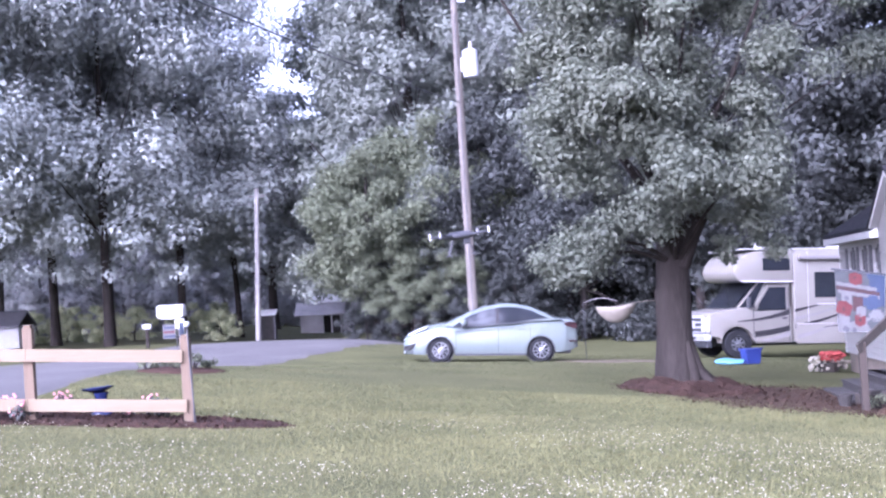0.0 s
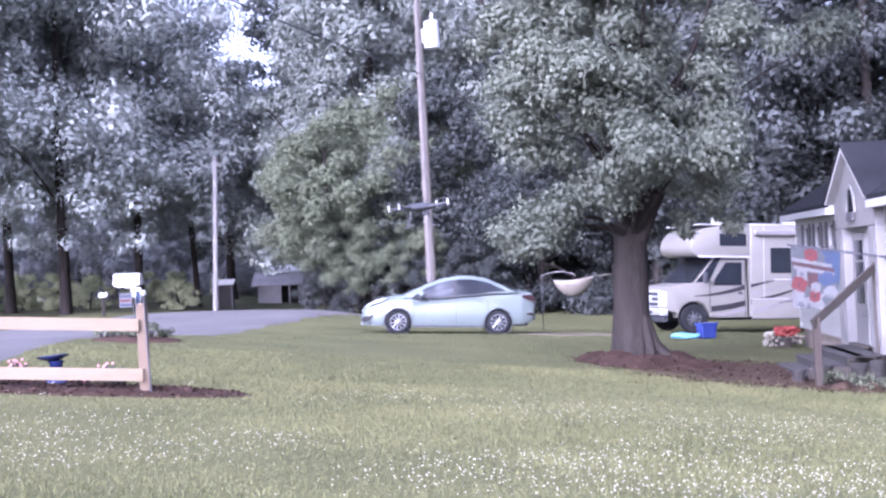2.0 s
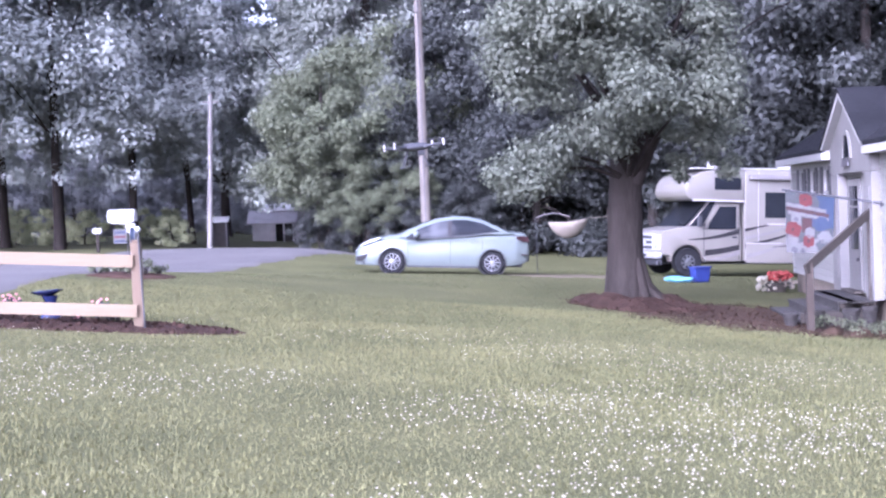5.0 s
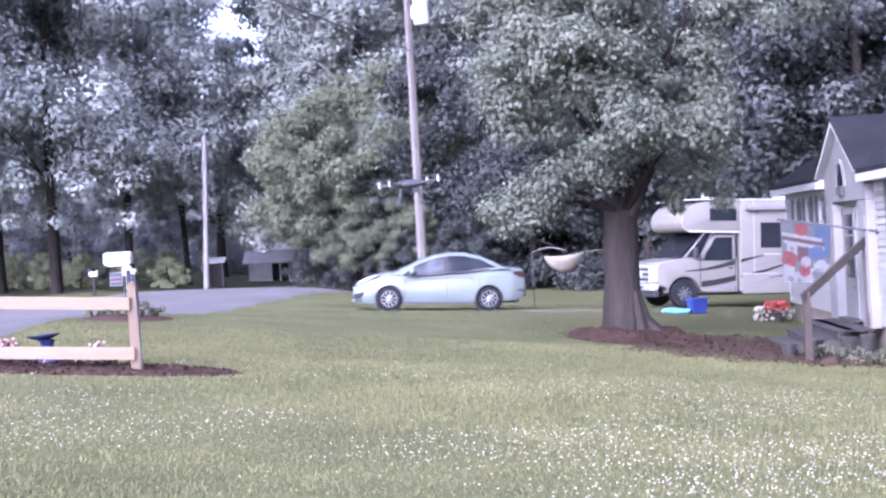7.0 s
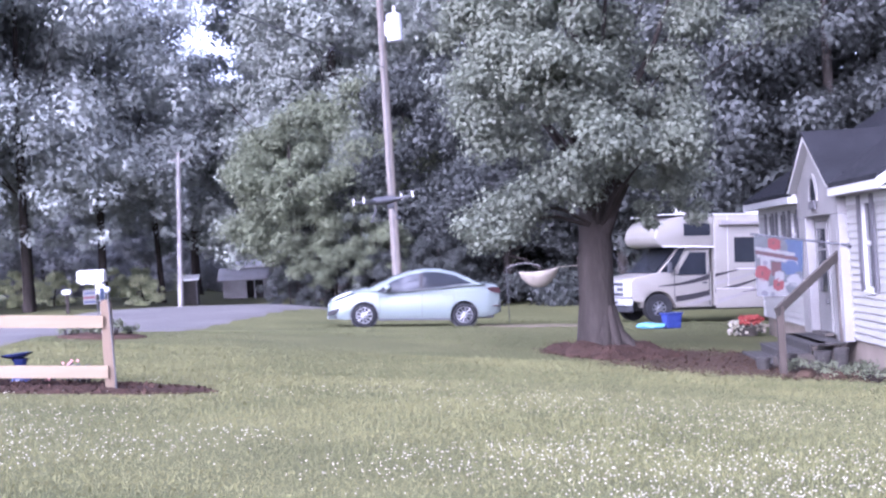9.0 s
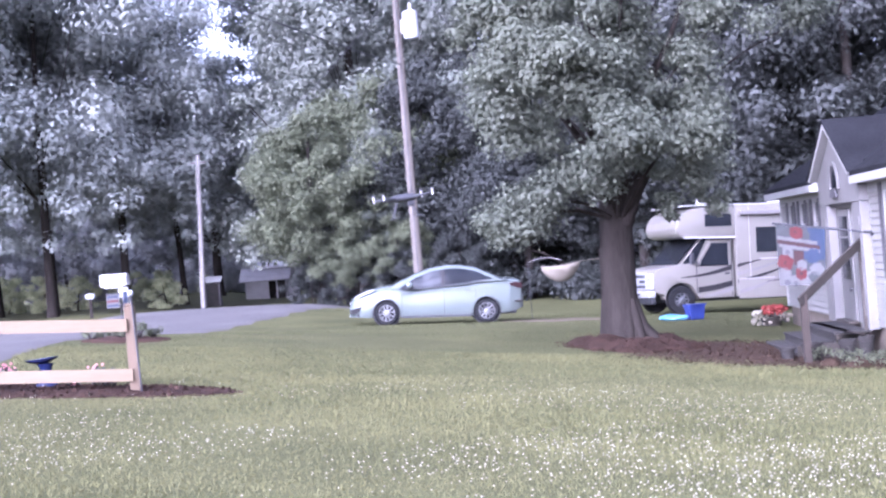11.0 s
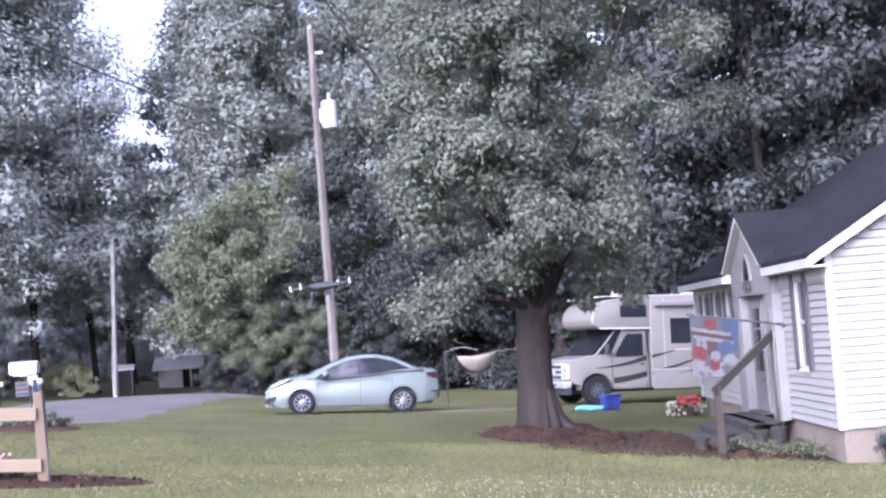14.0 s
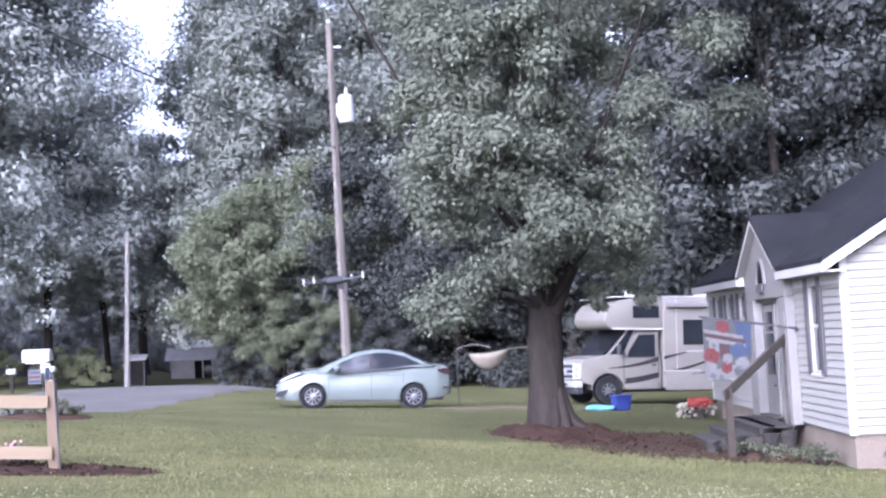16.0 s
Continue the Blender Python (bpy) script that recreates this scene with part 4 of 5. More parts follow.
    def pane(name, edge, side, material=GLASS, out=0.014):
        """A pane on the cabin's side between belt fractions, along x."""
        bm = bmesh.new()
        rows = []
        fine = [tuple(np.array(p) + (np.array(q) - np.array(p)) * j / 4) for p, q in zip(edge, edge[1:]) for j in range(4)] + [edge[-1]]
        for x, f0, f1 in fine:
            rows.append([skin(x, f0 + (f1 - f0) * k / 4, out) for k in range(5)])
        if side < 0:
            rows = [[Vector((p.x, -p.y, p.z)) for p in r] for r in rows]
        g = [[bm.verts.new(p) for p in r] for r in rows]
        for a, b in zip(g, g[1:]):
            for k in range(4):
                bm.faces.new((a[k], a[k + 1], b[k + 1], b[k]))
        bmesh.ops.recalc_face_normals(bm, faces=bm.faces[:])
        bmesh.ops.solidify(bm, geom=bm.faces[:], thickness=0.006)
        return smooth(part(name, bm, material, cabin), 30)
    for side in (1, -1):
        pane("front_side_window", [(0.92, 0.06, 0.10), (0.8, 0.06, 0.55), (0.6, 0.07, 0.80), (0.3, 0.08, 0.88), (0.0, 0.08, 0.90), (-0.14, 0.08, 0.90)], side)
        pane("rear_side_window", [(-0.21, 0.08, 0.90), (-0.5, 0.08, 0.90), (-0.8, 0.10, 0.88), (-1.1, 0.16, 0.82), (-1.32, 0.30, 0.62), (-1.42, 0.42, 0.46)], side)
        pane("window_trim", [(0.85, 0.0, 0.05), (0.3, 0.01, 0.06), (-0.5, 0.01, 0.06), (-1.25, 0.04, 0.10)], side, BLACK, 0.012)
        pane("door_pillar", [(-0.13, 0.08, 0.90), (-0.22, 0.08, 0.90)], side, STRIPE, 0.016)
        y = side
        sk = part("mirror", ball((0.66, y * 0.97, 0.985), 0.115, 2, (0.8, 1.0, 0.72)), MINT, car)
        part("mirror_foot", box(0.63, 0.74, min(y * 0.80, y * 0.90), max(y * 0.80, y * 0.90), 0.87, 0.91, 0.01), BLACK, sk)
        # thin black strip draws the shade of the pressed side crease
        part("swage_shade_strip", slab([(0.85, 0.757), (0.2, 0.798), (-0.9, 0.888), (-0.9, 0.894), (0.2, 0.807), (0.85, 0.765)], y * 0.846, y * 0.862), BLACK, body)
        part("sill_strip", box(-0.88, 0.88, min(y * 0.82, y * 0.855), max(y * 0.82, y * 0.855), 0.165, 0.215, 0.01), BLACK, car)
        for x in (0.08, -0.86):
            part("door_handle", box(x, x + 0.17, min(y * 0.845, y * 0.875), max(y * 0.845, y * 0.875), 0.80, 0.83, 0.008), MINT, car)
        for x, z0, z1 in ((0.86, 0.30, 0.80), (-0.19, 0.26, 0.84), (-0.98, 0.62, 0.86)):
            part("door_gap", box(x - 0.004, x + 0.004, min(y * 0.83, y * 0.8615), max(y * 0.83, y * 0.8615), z0, z1), STRIPE, body)
        part("headlight", ball((0, 0, 0), 1.0, 3, (0.31, 0.13, 0.045), bm=None), LENS, car).matrix_basis = Matrix.Translation((1.79, y * 0.645, 0.775)) @ Matrix.Rotation(radians(22), 4, "Y") @ Matrix.Rotation(radians(-side * 20), 4, "Z")
        part("fog_lamp_grille", slab([(2.15, 0.30), (2.13, 0.40), (1.84, 0.49), (1.90, 0.38), (1.98, 0.31)], y * 0.42, y * 0.745), STRIPE, car)
        part("tail_lamp", slab([(-2.135, 0.83), (-2.125, 0.96), (-1.98, 0.985), (-1.80, 0.955), (-1.86, 0.90), (-2.0, 0.845)], y * 0.50, y * 0.800), REDLENS, car)
        part("rear_reflector", box(-2.13, -1.95, min(y * 0.64, y * 0.80), max(y * 0.64, y * 0.80), 0.50, 0.53, 0.006), REDLENS, car)
        for x in (XF, XR):
            part("wheel_arch_liner", lathe([(0.349, -0.30), (0.349, -0.02), (0.33, -0.02), (0.33, -0.28), (0.05, -0.28)], 24, m=Matrix.Translation((x, y * 0.80, R)) @ Matrix.Rotation(radians(-90 * side), 4, "X")), BLACK, car)
            wheel(car, x, y * 0.745, R, 0.2, side, 0.205, 10, ALLOY, 0.075)

    def cross(name, x0, x1, f, material):
        bm = bmesh.new()
        rows = []
        for k in range(7):
            x = x0 + (x1 - x0) * k / 6
            zr = max(curve(roof, x), curve(belt, x)) + 0.008
            w = skin(x, 1).y * f
            rows.append([bm.verts.new((x, w * j / 5, zr - 0.03 * abs(j / 5) ** 3)) for j in range(-5, 6)])
        for a, b in zip(rows, rows[1:]):
            for j in range(10):
                bm.faces.new((a[j], a[j + 1], b[j + 1], b[j]))
        return part(name, bm, material, cabin)
    cross("windscreen", 1.04, 0.22, 0.86, GLASS)
    cross("rear_window", -1.66, -1.0, 0.84, GLASS)
    part("grille", box(2.06, 2.16, -0.40, 0.40, 0.30, 0.44, 0.02), BLACK, car)
    part("upper_grille", box(2.06, 2.15, -0.35, 0.35, 0.53, 0.57, 0.01), CHROME, car)
    part("front_bumper", box(1.98, 2.17, -0.60, 0.60, 0.20, 0.27, 0.03), MINT, car)
    part("rear_bumper", box(-2.17, -2.0, -0.64, 0.64, 0.34, 0.44, 0.03), BLACK, car)
    return car


fw, rw = (-0.24, 36.05), (2.25, 36.05)
zf, zr_ = gz(*fw), gz(*rw)
tilt = math.degrees(math.atan2(zf - zr_, 2.489))
car = saloon(Matrix.Translation(((fw[0] + rw[0]) / 2, 36.75, (zf + zr_) / 2 + 0.0)) @ Matrix.Rotation(math.pi, 4, "Z") @ Matrix.Rotation(-radians(tilt), 4, "Y"))


# ---- motorhome ----
def motorhome(m):
    """A cab-over motorhome; x back from the front bumper, y across from the near side, z up."""
    rv = thing("motorhome", m, "cream cab-over motorhome with dark swoosh stripes, parked", "motorhome")
    W = 2.35

    def prism(name, o, y0, y1, material, parent=rv, bev=0.0, label=""):
        bm = slab(o, y0, y1)
        if bev:
            bmesh.ops.bevel(bm, geom=[e for e in bm.edges], offset=bev, segments=3, affect="EDGES", profile=0.5)
        return smooth(part(name, bm, material, parent, label), 50)
    nose = [(0.05, 0.62), (0.05, 1.16), (0.15, 1.25), (0.66, 1.35), (0.80, 1.37), (2.35, 1.38), (2.35, 0.40), (1.22, 0.40)] + [(0.82 + 0.46 * math.cos(a), 0.40 + 0.46 * math.sin(a)) for a in np.linspace(0, math.pi, 14)] + [(0.34, 0.55)]
    cab = prism("cab_body", nose, 0.10, W - 0.10, RVWHITE, bev=0.02)
    upper = [(0.80, 1.31), (1.46, 2.10), (2.35, 2.10), (2.35, 1.34)]
    prism("cab_upper", upper, 0.18, W - 0.18, RVWHITE, bev=0.02)
    prism("windscreen", [(0.72, 1.365), (1.38, 2.09), (1.43, 2.09), (0.77, 1.365)], 0.22, W - 0.22, GLASS)
    prism("windscreen_corner", [(0.90, 1.38), (1.47, 2.06), (1.62, 2.06), (1.30, 1.46), (1.27, 1.38)], 0.165, 0.178, GLASS)
    prism("cab_window", [(1.38, 1.30), (1.42, 1.46), (1.72, 1.92), (2.18, 1.92), (2.18, 1.30)], 0.080, 0.098, GLASS)
    prism("window_backing", [(1.30, 1.28), (1.36, 1.48), (1.68, 1.98), (2.28, 1.98), (2.28, 1.28)], 0.10, 0.17, RVWHITE)
    part("door_gap", box(1.26, 1.275, 0.094, 0.102, 0.55, 1.34), STRIPE, rv)
    part("door_gap", box(2.27, 2.285, 0.094, 0.102, 0.45, 1.95), STRIPE, rv)
    part("cab_door_handle", box(2.08, 2.2, 0.06, 0.098, 1.05, 1.10, 0.008), BLACK, rv)
    # grille, lamps, bumper
    g = part("grille", box(-0.01, 0.045, 0.55, W - 0.55, 0.70, 1.17, 0.02), CHROME, rv)
    for k in range(3):
        part("grille_slot", box(-0.016, -0.005, 0.62, W - 0.62, 0.74 + 0.14 * k, 0.825 + 0.14 * k), BLACK, g)
    part("grille_badge", lathe([(0.11, 0), (0.11, 0.015)], 20, m=Matrix.Translation((-0.016, W / 2, 0.92)) @ Matrix.Rotation(radians(-90), 4, "Y")), CHROME, g)
    for y in (0.15, W - 0.52):
        h = part("headlight", box(-0.005, 0.12, y, y + 0.37, 0.72, 1.14, 0.02), CHROME, rv)
        for z in (0.75, 0.91):
            part("lens", box(-0.018, -0.004, y + 0.04, y + 0.33, z, z + 0.13, 0.006), LENS, h)
    part("bumper", box(-0.14, 0.08, 0.08, W - 0.08, 0.48, 0.66, 0.04), CHROME, rv)
    part("air_dam", box(-0.06, 0.10, 0.12, W - 0.12, 0.30, 0.47, 0.03), BLACK, rv)
    for y in (-0.16, W + 0.01):
        mr = part("side_mirror", box(1.02, 1.12, y, y + 0.15, 1.36, 1.66, 0.03), BLACK, rv)
        part("mirror_arm", rod((1.12, y + 0.07, 1.42), (1.30, min(max(y, 0.10), W - 0.10), 1.40), 0.02), BLACK, mr)
    part("bumper_slot", box(-0.146, -0.13, 0.7, W - 0.7, 0.53, 0.60), BLACK, rv)
    # over-cab bunk with rounded front
    bunk = [(0.84, 2.11), (0.74, 2.19), (0.69, 2.33), (0.74, 2.55), (0.88, 2.74), (1.10, 2.86), (1.40, 2.92), (2.40, 2.95), (2.40, 2.08), (0.95, 2.08)]
    prism("overcab", bunk, 0.0, W, RVWHITE, bev=0.05)
    prism("overcab_trim", [(0.92, 2.07), (2.38, 2.04), (2.38, 2.09), (0.88, 2.12)], -0.012, 0.0, RVGREY)
    prism("overcab_window", [(1.52, 2.38), (1.52, 2.72), (2.28, 2.72), (2.28, 2.38)], -0.016, -0.001, GLASS)
    # coach box
    prism("coach_body", [(2.40, 0.42), (2.40, 2.95), (7.3, 2.95), (7.3, 0.42), (6.1, 0.42)] + [(5.5 + 0.48 * math.cos(a), 0.42 + 0.46 * math.sin(a)) for a in np.linspace(0, math.pi, 12)] + [(4.9, 0.42)], 0.0, W, RVWHITE, bev=0.035)
    prism("coach_skirt", [(2.42, 0.36), (4.95, 0.36), (4.95, 0.92), (2.42, 0.92)], -0.02, 0.0, RVWHITE, bev=0.008)
    part("skirt_gap", box(2.44, 4.95, -0.024, -0.018, 0.90, 0.915), RVGREY, rv)
    for x in (2.78,):
        part("panel_seam", box(x, x + 0.012, -0.006, 0.002, 0.95, 2.9), RVGREY, rv)
    w = prism("coach_window", [(2.98, 1.62), (2.98, 2.32), (4.0, 2.32), (4.0, 1.62)], -0.02, -0.001, GLASS)
    prism("coach_window", [(4.9, 1.62), (4.9, 2.32), (6.2, 2.32), (6.2, 1.62)], -0.02, -0.001, GLASS)
    part("locker_handle", box(3.05, 3.75, -0.012, -0.001, 1.43, 1.455, 0.003), RVGREY, rv)
    part("awning_case", box(2.5, 6.9, -0.16, -0.002, 2.66, 2.80, 0.03), TAUPE, rv, "rolled grey awning along the roof edge")
    part("roof_edge", box(0.9, 7.28, -0.01, W + 0.01, 2.945, 2.985, 0.012), WHITEPAINT, rv)
    part("roof_vent", box(1.75, 2.2, 0.7, 1.15, 2.98, 3.12, 0.03), WHITEPAINT, rv)
    part("air_conditioner", box(4.0, 5.0, 0.65, 1.5, 2.98, 3.26, 0.08), WHITEPAINT, rv)
    part("roof_antenna", rod((1.5, 0.5, 2.97), (1.55, 0.5, 3.22), 0.02), WHITEPAINT, rv)
    # swoosh stripes, drawn as slim curved strips

    def swoosh(x0, z0, x1, z1, t0, t1, sag, material, y):
        up, dn = [], []
        for k in range(15):
            f = k / 14
            x, z = x0 + (x1 - x0) * f, z0 + (z1 - z0) * f - sag * math.sin(math.pi * f)
            t = t0 + (t1 - t0) * f
            up.append((x, z + t / 2))
            dn.append((x, z - t / 2))
        part("stripe", slab(up + dn[::-1], y - 0.006, y - 0.001), material, rv)
    swoosh(0.82, 1.00, 2.28, 1.24, 0.02, 0.14, 0.05, STRIPE, 0.098)
    swoosh(2.40, 1.27, 3.1, 1.42, 0.09, 0.02, 0.0, STRIPE, 0.0)
    swoosh(1.30, 0.64, 2.28, 0.80, 0.16, 0.15, 0.02, STRIPE, 0.098)
    swoosh(2.40, 0.83, 4.3, 1.40, 0.11, 0.02, 0.06, STRIPE, 0.0)
    swoosh(3.2, 0.80, 4.8, 1.02, 0.015, 0.07, 0.02, STRIPE, -0.022)
    swoosh(2.40, 1.05, 4.2, 1.62, 0.10, 0.02, 0.08, TAUPE, 0.0)
    swoosh(1.45, 0.46, 2.30, 0.66, 0.02, 0.14, 0.03, TAUPE, 0.098)
    swoosh(2.45, 0.55, 4.0, 1.15, 0.12, 0.02, 0.08, TAUPE, -0.022)
    for x in (0.82, 5.5):
        wheel(rv, x, 0.22, 0.39, 0.25, -1, 0.20, 8)
        wheel(rv, x, W - 0.22, 0.39, 0.25, 1, 0.20, 8)
        part("wheel_well", box(x - 0.44, x + 0.44, 0.36, W - 0.36, 0.4, 0.85), BLACK, rv)
    part("chassis", box(0.3, 7.0, 0.5, W - 0.5, 0.32, 0.6), BLACK, rv)
    return rv


RVX, RVY = 7.87, 39.45
ang = math.radians(11)
back = Vector((math.cos(ang), math.sin(ang)))
front_pt = Vector((RVX, RVY)) - back * 0.845
rear_pt = Vector((RVX, RVY)) + back * 4.68
rise = math.atan2(gz(RVX, RVY) - gz(*rear_pt), 5.5)
rv = motorhome(Matrix.Translation((front_pt.x, front_pt.y, gz(RVX, RVY) + 0.82 * math.sin(rise))) @ Matrix.Rotation(ang, 4, "Z") @ Matrix.Rotation(rise, 4, "Y") @ Matrix.Diagonal((1.03, 1, 1, 1)))


# ---- fence ----
fence = thing("fence", Matrix.Identity(4), "new two-rail pine fence with square posts", "fence")
FZ = 0.15


def fence_post(x, y, base, h):
    bm = box(x - 0.055, x + 0.055, y - 0.055, y + 0.055, base - 0.3, base + h - 0.035)
    box(x - 0.045, x + 0.045, y - 0.045, y + 0.045, base + h - 0.036, base + h, 0.012, bm=bm)
    part("post", bm, POSTWOOD, fence, "tan square wooden fence post")


fence_post(-3.03, 16.7, 0.17, 1.03)
fence_post(-4.84, 16.72, 0.30, 1.12)
fence_post(-6.7, 16.76, 0.42, 1.12)
for z0, xa in ((1.025, -3.055), (0.455, -3.03)):
    o = [(xa, z0), (xa - 0.004, z0 - 0.142), (-4.846, z0 - 0.142 + 0.0673 * 1.79), (-4.846, z0 + 0.0673 * 1.79)]
    part("rail", slab(o, 16.60, 16.635), PINE, fence)
    o = [(-4.85, z0 + 0.0673 * 1.79), (-4.85, z0 - 0.142 + 0.0673 * 1.79), (-7.0, z0 - 0.142 + 0.0673 * 3.95), (-7.0, z0 + 0.0673 * 3.95)]
    part("rail", slab(o, 16.602, 16.637), PINE, fence)

# garden light on a thin stake
lamp = thing("garden_light", Matrix.Translation((-2.97, 16.58, 0)), "white globe garden light on a thin black stake", "garden light")
part("stake", rod((0.03, 0, 0.0), (-0.01, 0, 1.28), 0.011), BLACK, lamp)
part("globe", ball((-0.012, 0, 1.315), 0.036, 3), LENS, lamp)


# ---- planting bed by the fence ----
def bed_in(x, y):
    return 1.0 - ((y - 16.9 + 0.10 * (x + 3)) / 0.72) ** 2 - np.clip((x + 3.4) / 1.5, 0, 9) ** 2 + wobble(x, y, 2.2, 0.12)


bed = draped("mulch_bed", bed_in, -9, -1.2, 14.5, 19, 0.08, 0.015, MULCH, 0.05)
tagged(bed, "reddish bark mulch bed along the fence", "mulch bed", kind="structure")


def chips(name, inside, x0, x1, y0, y1, n, size, material, lift, seed, label, category, rim=0.02, heap=0.05):
    r = np.random.default_rng(seed)
    X, Y = x0 + (x1 - x0) * r.random(n), y0 + (y1 - y0) * r.random(n)
    k = inside(X, Y) > rim * r.random(n)
    X, Y = X[k], Y[k]
    n = len(X)
    a = r.random(n) * 6.283
    s = size * (0.5 + r.random(n))
    c = np.stack([X, Y, ground_z(X, Y) + lift + heap * np.clip(inside(X, Y), 0, 1)], 1)
    t = np.stack([np.cos(a), np.sin(a), r.normal(size=n) * 0.5], 1) * s[:, None]
    b = np.stack([-np.sin(a), np.cos(a), r.normal(size=n) * 0.6], 1) * s[:, None] * 0.4
    up = np.array([0, 0, 1.0]) * s[:, None] * 0.35
    v = np.stack([c - t - b, c + t - b, c + t + b, c - t + b, c + up], 1).reshape(-1, 3)
    i = np.arange(n)[:, None] * 5
    f = np.concatenate([i + np.array([[0, 1, 4]]), i + np.array([[1, 2, 4]]), i + np.array([[2, 3, 4]]), i + np.array([[3, 0, 4]])])
    return tagged(quick_mesh(name, v, f, material), label, category, kind="stuff")


chips("bark_chips", bed_in, -9, -1.2, 14.5, 19, 9000, 0.026, MULCH, 0.015, 4, "loose red bark chips on the bed", "mulch")


def bed_z(x, y):
    return gz(x, y) + 0.015 + 0.05 * max(0.0, min(1.0, float(bed_in(x, y))))


bath = thing("bird_bath", Matrix.Translation((-4.14, 17.15, bed_z(-4.14, 17.15))) @ Matrix.Diagonal((0.95, 0.95, 0.74, 1)), "dark blue glazed bird bath on a pedestal", "bird bath")
smooth(part("bowl", lathe([(0.06, 0.36), (0.10, 0.37), (0.19, 0.415), (0.205, 0.44), (0.19, 0.435), (0.10, 0.40), (0.02, 0.39)], 32, m=Matrix.Rotation(radians(-5), 4, "Y")), BLUEGLAZE, bath), 50)
smooth(part("pedestal", lathe([(0.13, -0.02), (0.13, 0.03), (0.09, 0.07), (0.07, 0.16), (0.075, 0.28), (0.105, 0.355), (0.06, 0.362)], 24), BLUEGLAZE, bath), 50)
for k, (x, y, h, mt) in enumerate(((-4.68, 17.4, 0.26, PINK), (-3.62, 17.3, 0.22, PINK), (-3.78, 16.85, 0.16, PINK), (-4.95, 16.6, 0.20, PINK), (-5.2, 16.9, 0.22, PINK), (-3.35, 16.95, 0.15, REDPETAL), (-5.9, 17.1, 0.3, PINK))):
    tuft("bedding_flower", (x, y, bed_z(x, y)), h, 0.13, 7, 90, 0.05, LEAF_DARK, "small bedding plant with pink blossoms in bark mulch", "flower", 70 + k, mt, "flowers of the fence bed")
tuft("bedding_plant", (-3.42, 17.1, bed_z(-3.42, 17.1)), 0.22, 0.2, 10, 260, 0.06, LEAF_DARK, "dark green low plant in bark mulch", "plant", 90)

# ---- letter box by the road ----
MX, MY = -4.82, 25.5
mz = gz(MX, MY)
mail = thing("mailbox", Matrix.Translation((MX, MY, mz)), "white mailbox on a white post by the road", "mailbox")
top = 1.60 - mz
sec = [(-0.09, 0.0), (-0.09, 0.12)] + [(0.09 * math.cos(a), 0.12 + 0.09 * math.sin(a)) for a in np.linspace(math.pi, 0, 9)][1:-1] + [(0.09, 0.12), (0.09, 0.0)]
bm = slab(sec, -0.24, 0.24, m=Matrix.Translation((-0.02, 0, top - 0.21)) @ Matrix.Rotation(radians(80), 4, "Z"))
part("box_body", bm, WHITEPAINT, mail)
part("flag_arm", box(-0.13, -0.02, -0.115, -0.10, top - 0.05, top - 0.035), RVGREY, mail)
part("plank", box(-0.20, 0.16, -0.08, 0.08, top - 0.245, top - 0.212, 0.004), WHITEPAINT, mail)
part("post", box(0.10, 0.20, -0.055, 0.055, -0.3, top - 0.246, 0.008), WHITEPAINT, mail)
part("brace", box(0.03, 0.10, -0.03, 0.03, top - 0.42, top - 0.25, 0.004), WHITEPAINT, mail)
part("number_bar", box(0.11, 0.19, -0.058, -0.056, 0.55, 0.85), FLAGBLUE, mail)


def mail_in(x, y):
    return 1.0 - ((x - MX - 0.1) / 0.75) ** 2 - ((y - MY) / 0.8) ** 2 + wobble(x, y, 3, 0.1)


tagged(draped("planting_ring", mail_in, MX - 1.5, MX + 1.5, MY - 1.5, MY + 1.5, 0.08, 0.02, MULCH, 0.06), "round mulch bed at the foot of the mailbox", "mulch bed", kind="structure")
for k, (x, y, h) in enumerate(((-0.45, -0.2, 0.16), (0.35, -0.2, 0.36), (0.05, -0.35, 0.2), (0.55, 0.15, 0.2), (-0.2, 0.3, 0.2))):
    tuft("bedding_plant", (MX + x, MY + y, gz(MX + x, MY + y) + 0.05), h * 0.85, 0.2, 9, 160, 0.055, LEAF_LIGHT, "green plant at the foot of the mailbox", "plant", 110 + k, None, "plants round the mailbox")


# a little banner by the mailbox, a second box and a bin across the road
bx, by = -4.84, 25.2
banner = thing("garden_banner", Matrix.Translation((bx, by, gz(bx, by))), "small striped garden banner on a wire stand by the mailbox", "banner")
part("stand", rod((0.13, 0, -0.05), (0.13, 0, 0.84), 0.008, seg=6), BLACK, banner)
part("top_wire", rod((-0.12, 0, 0.83), (0.13, 0, 0.83), 0.006, seg=6), BLACK, banner)
cloth_ = part("cloth", box(-0.11, 0.11, -0.003, 0.003, 0.58, 0.82), FLAGWHITE, banner)
for k, mt in enumerate((FLAGBLUE, FLAGRED, FLAGBLUE)):
    part("printed_stripe", box(-0.10, 0.10, -0.006, -0.0035, 0.605 + 0.075 * k, 0.64 + 0.075 * k), mt, cloth_)
bx, by = -12.85, 62.0
far_mail = thing("mailbox", Matrix.Translation((bx, by, gz(bx, by))), "small pale mailbox on a dark post across the road", "mailbox")
part("box_body", box(-0.20, 0.20, -0.10, 0.10, 0.80, 1.02, 0.05), TANK, far_mail)
part("post", box(-0.06, 0.06, -0.06, 0.06, -0.2, 0.80), BARK, far_mail)

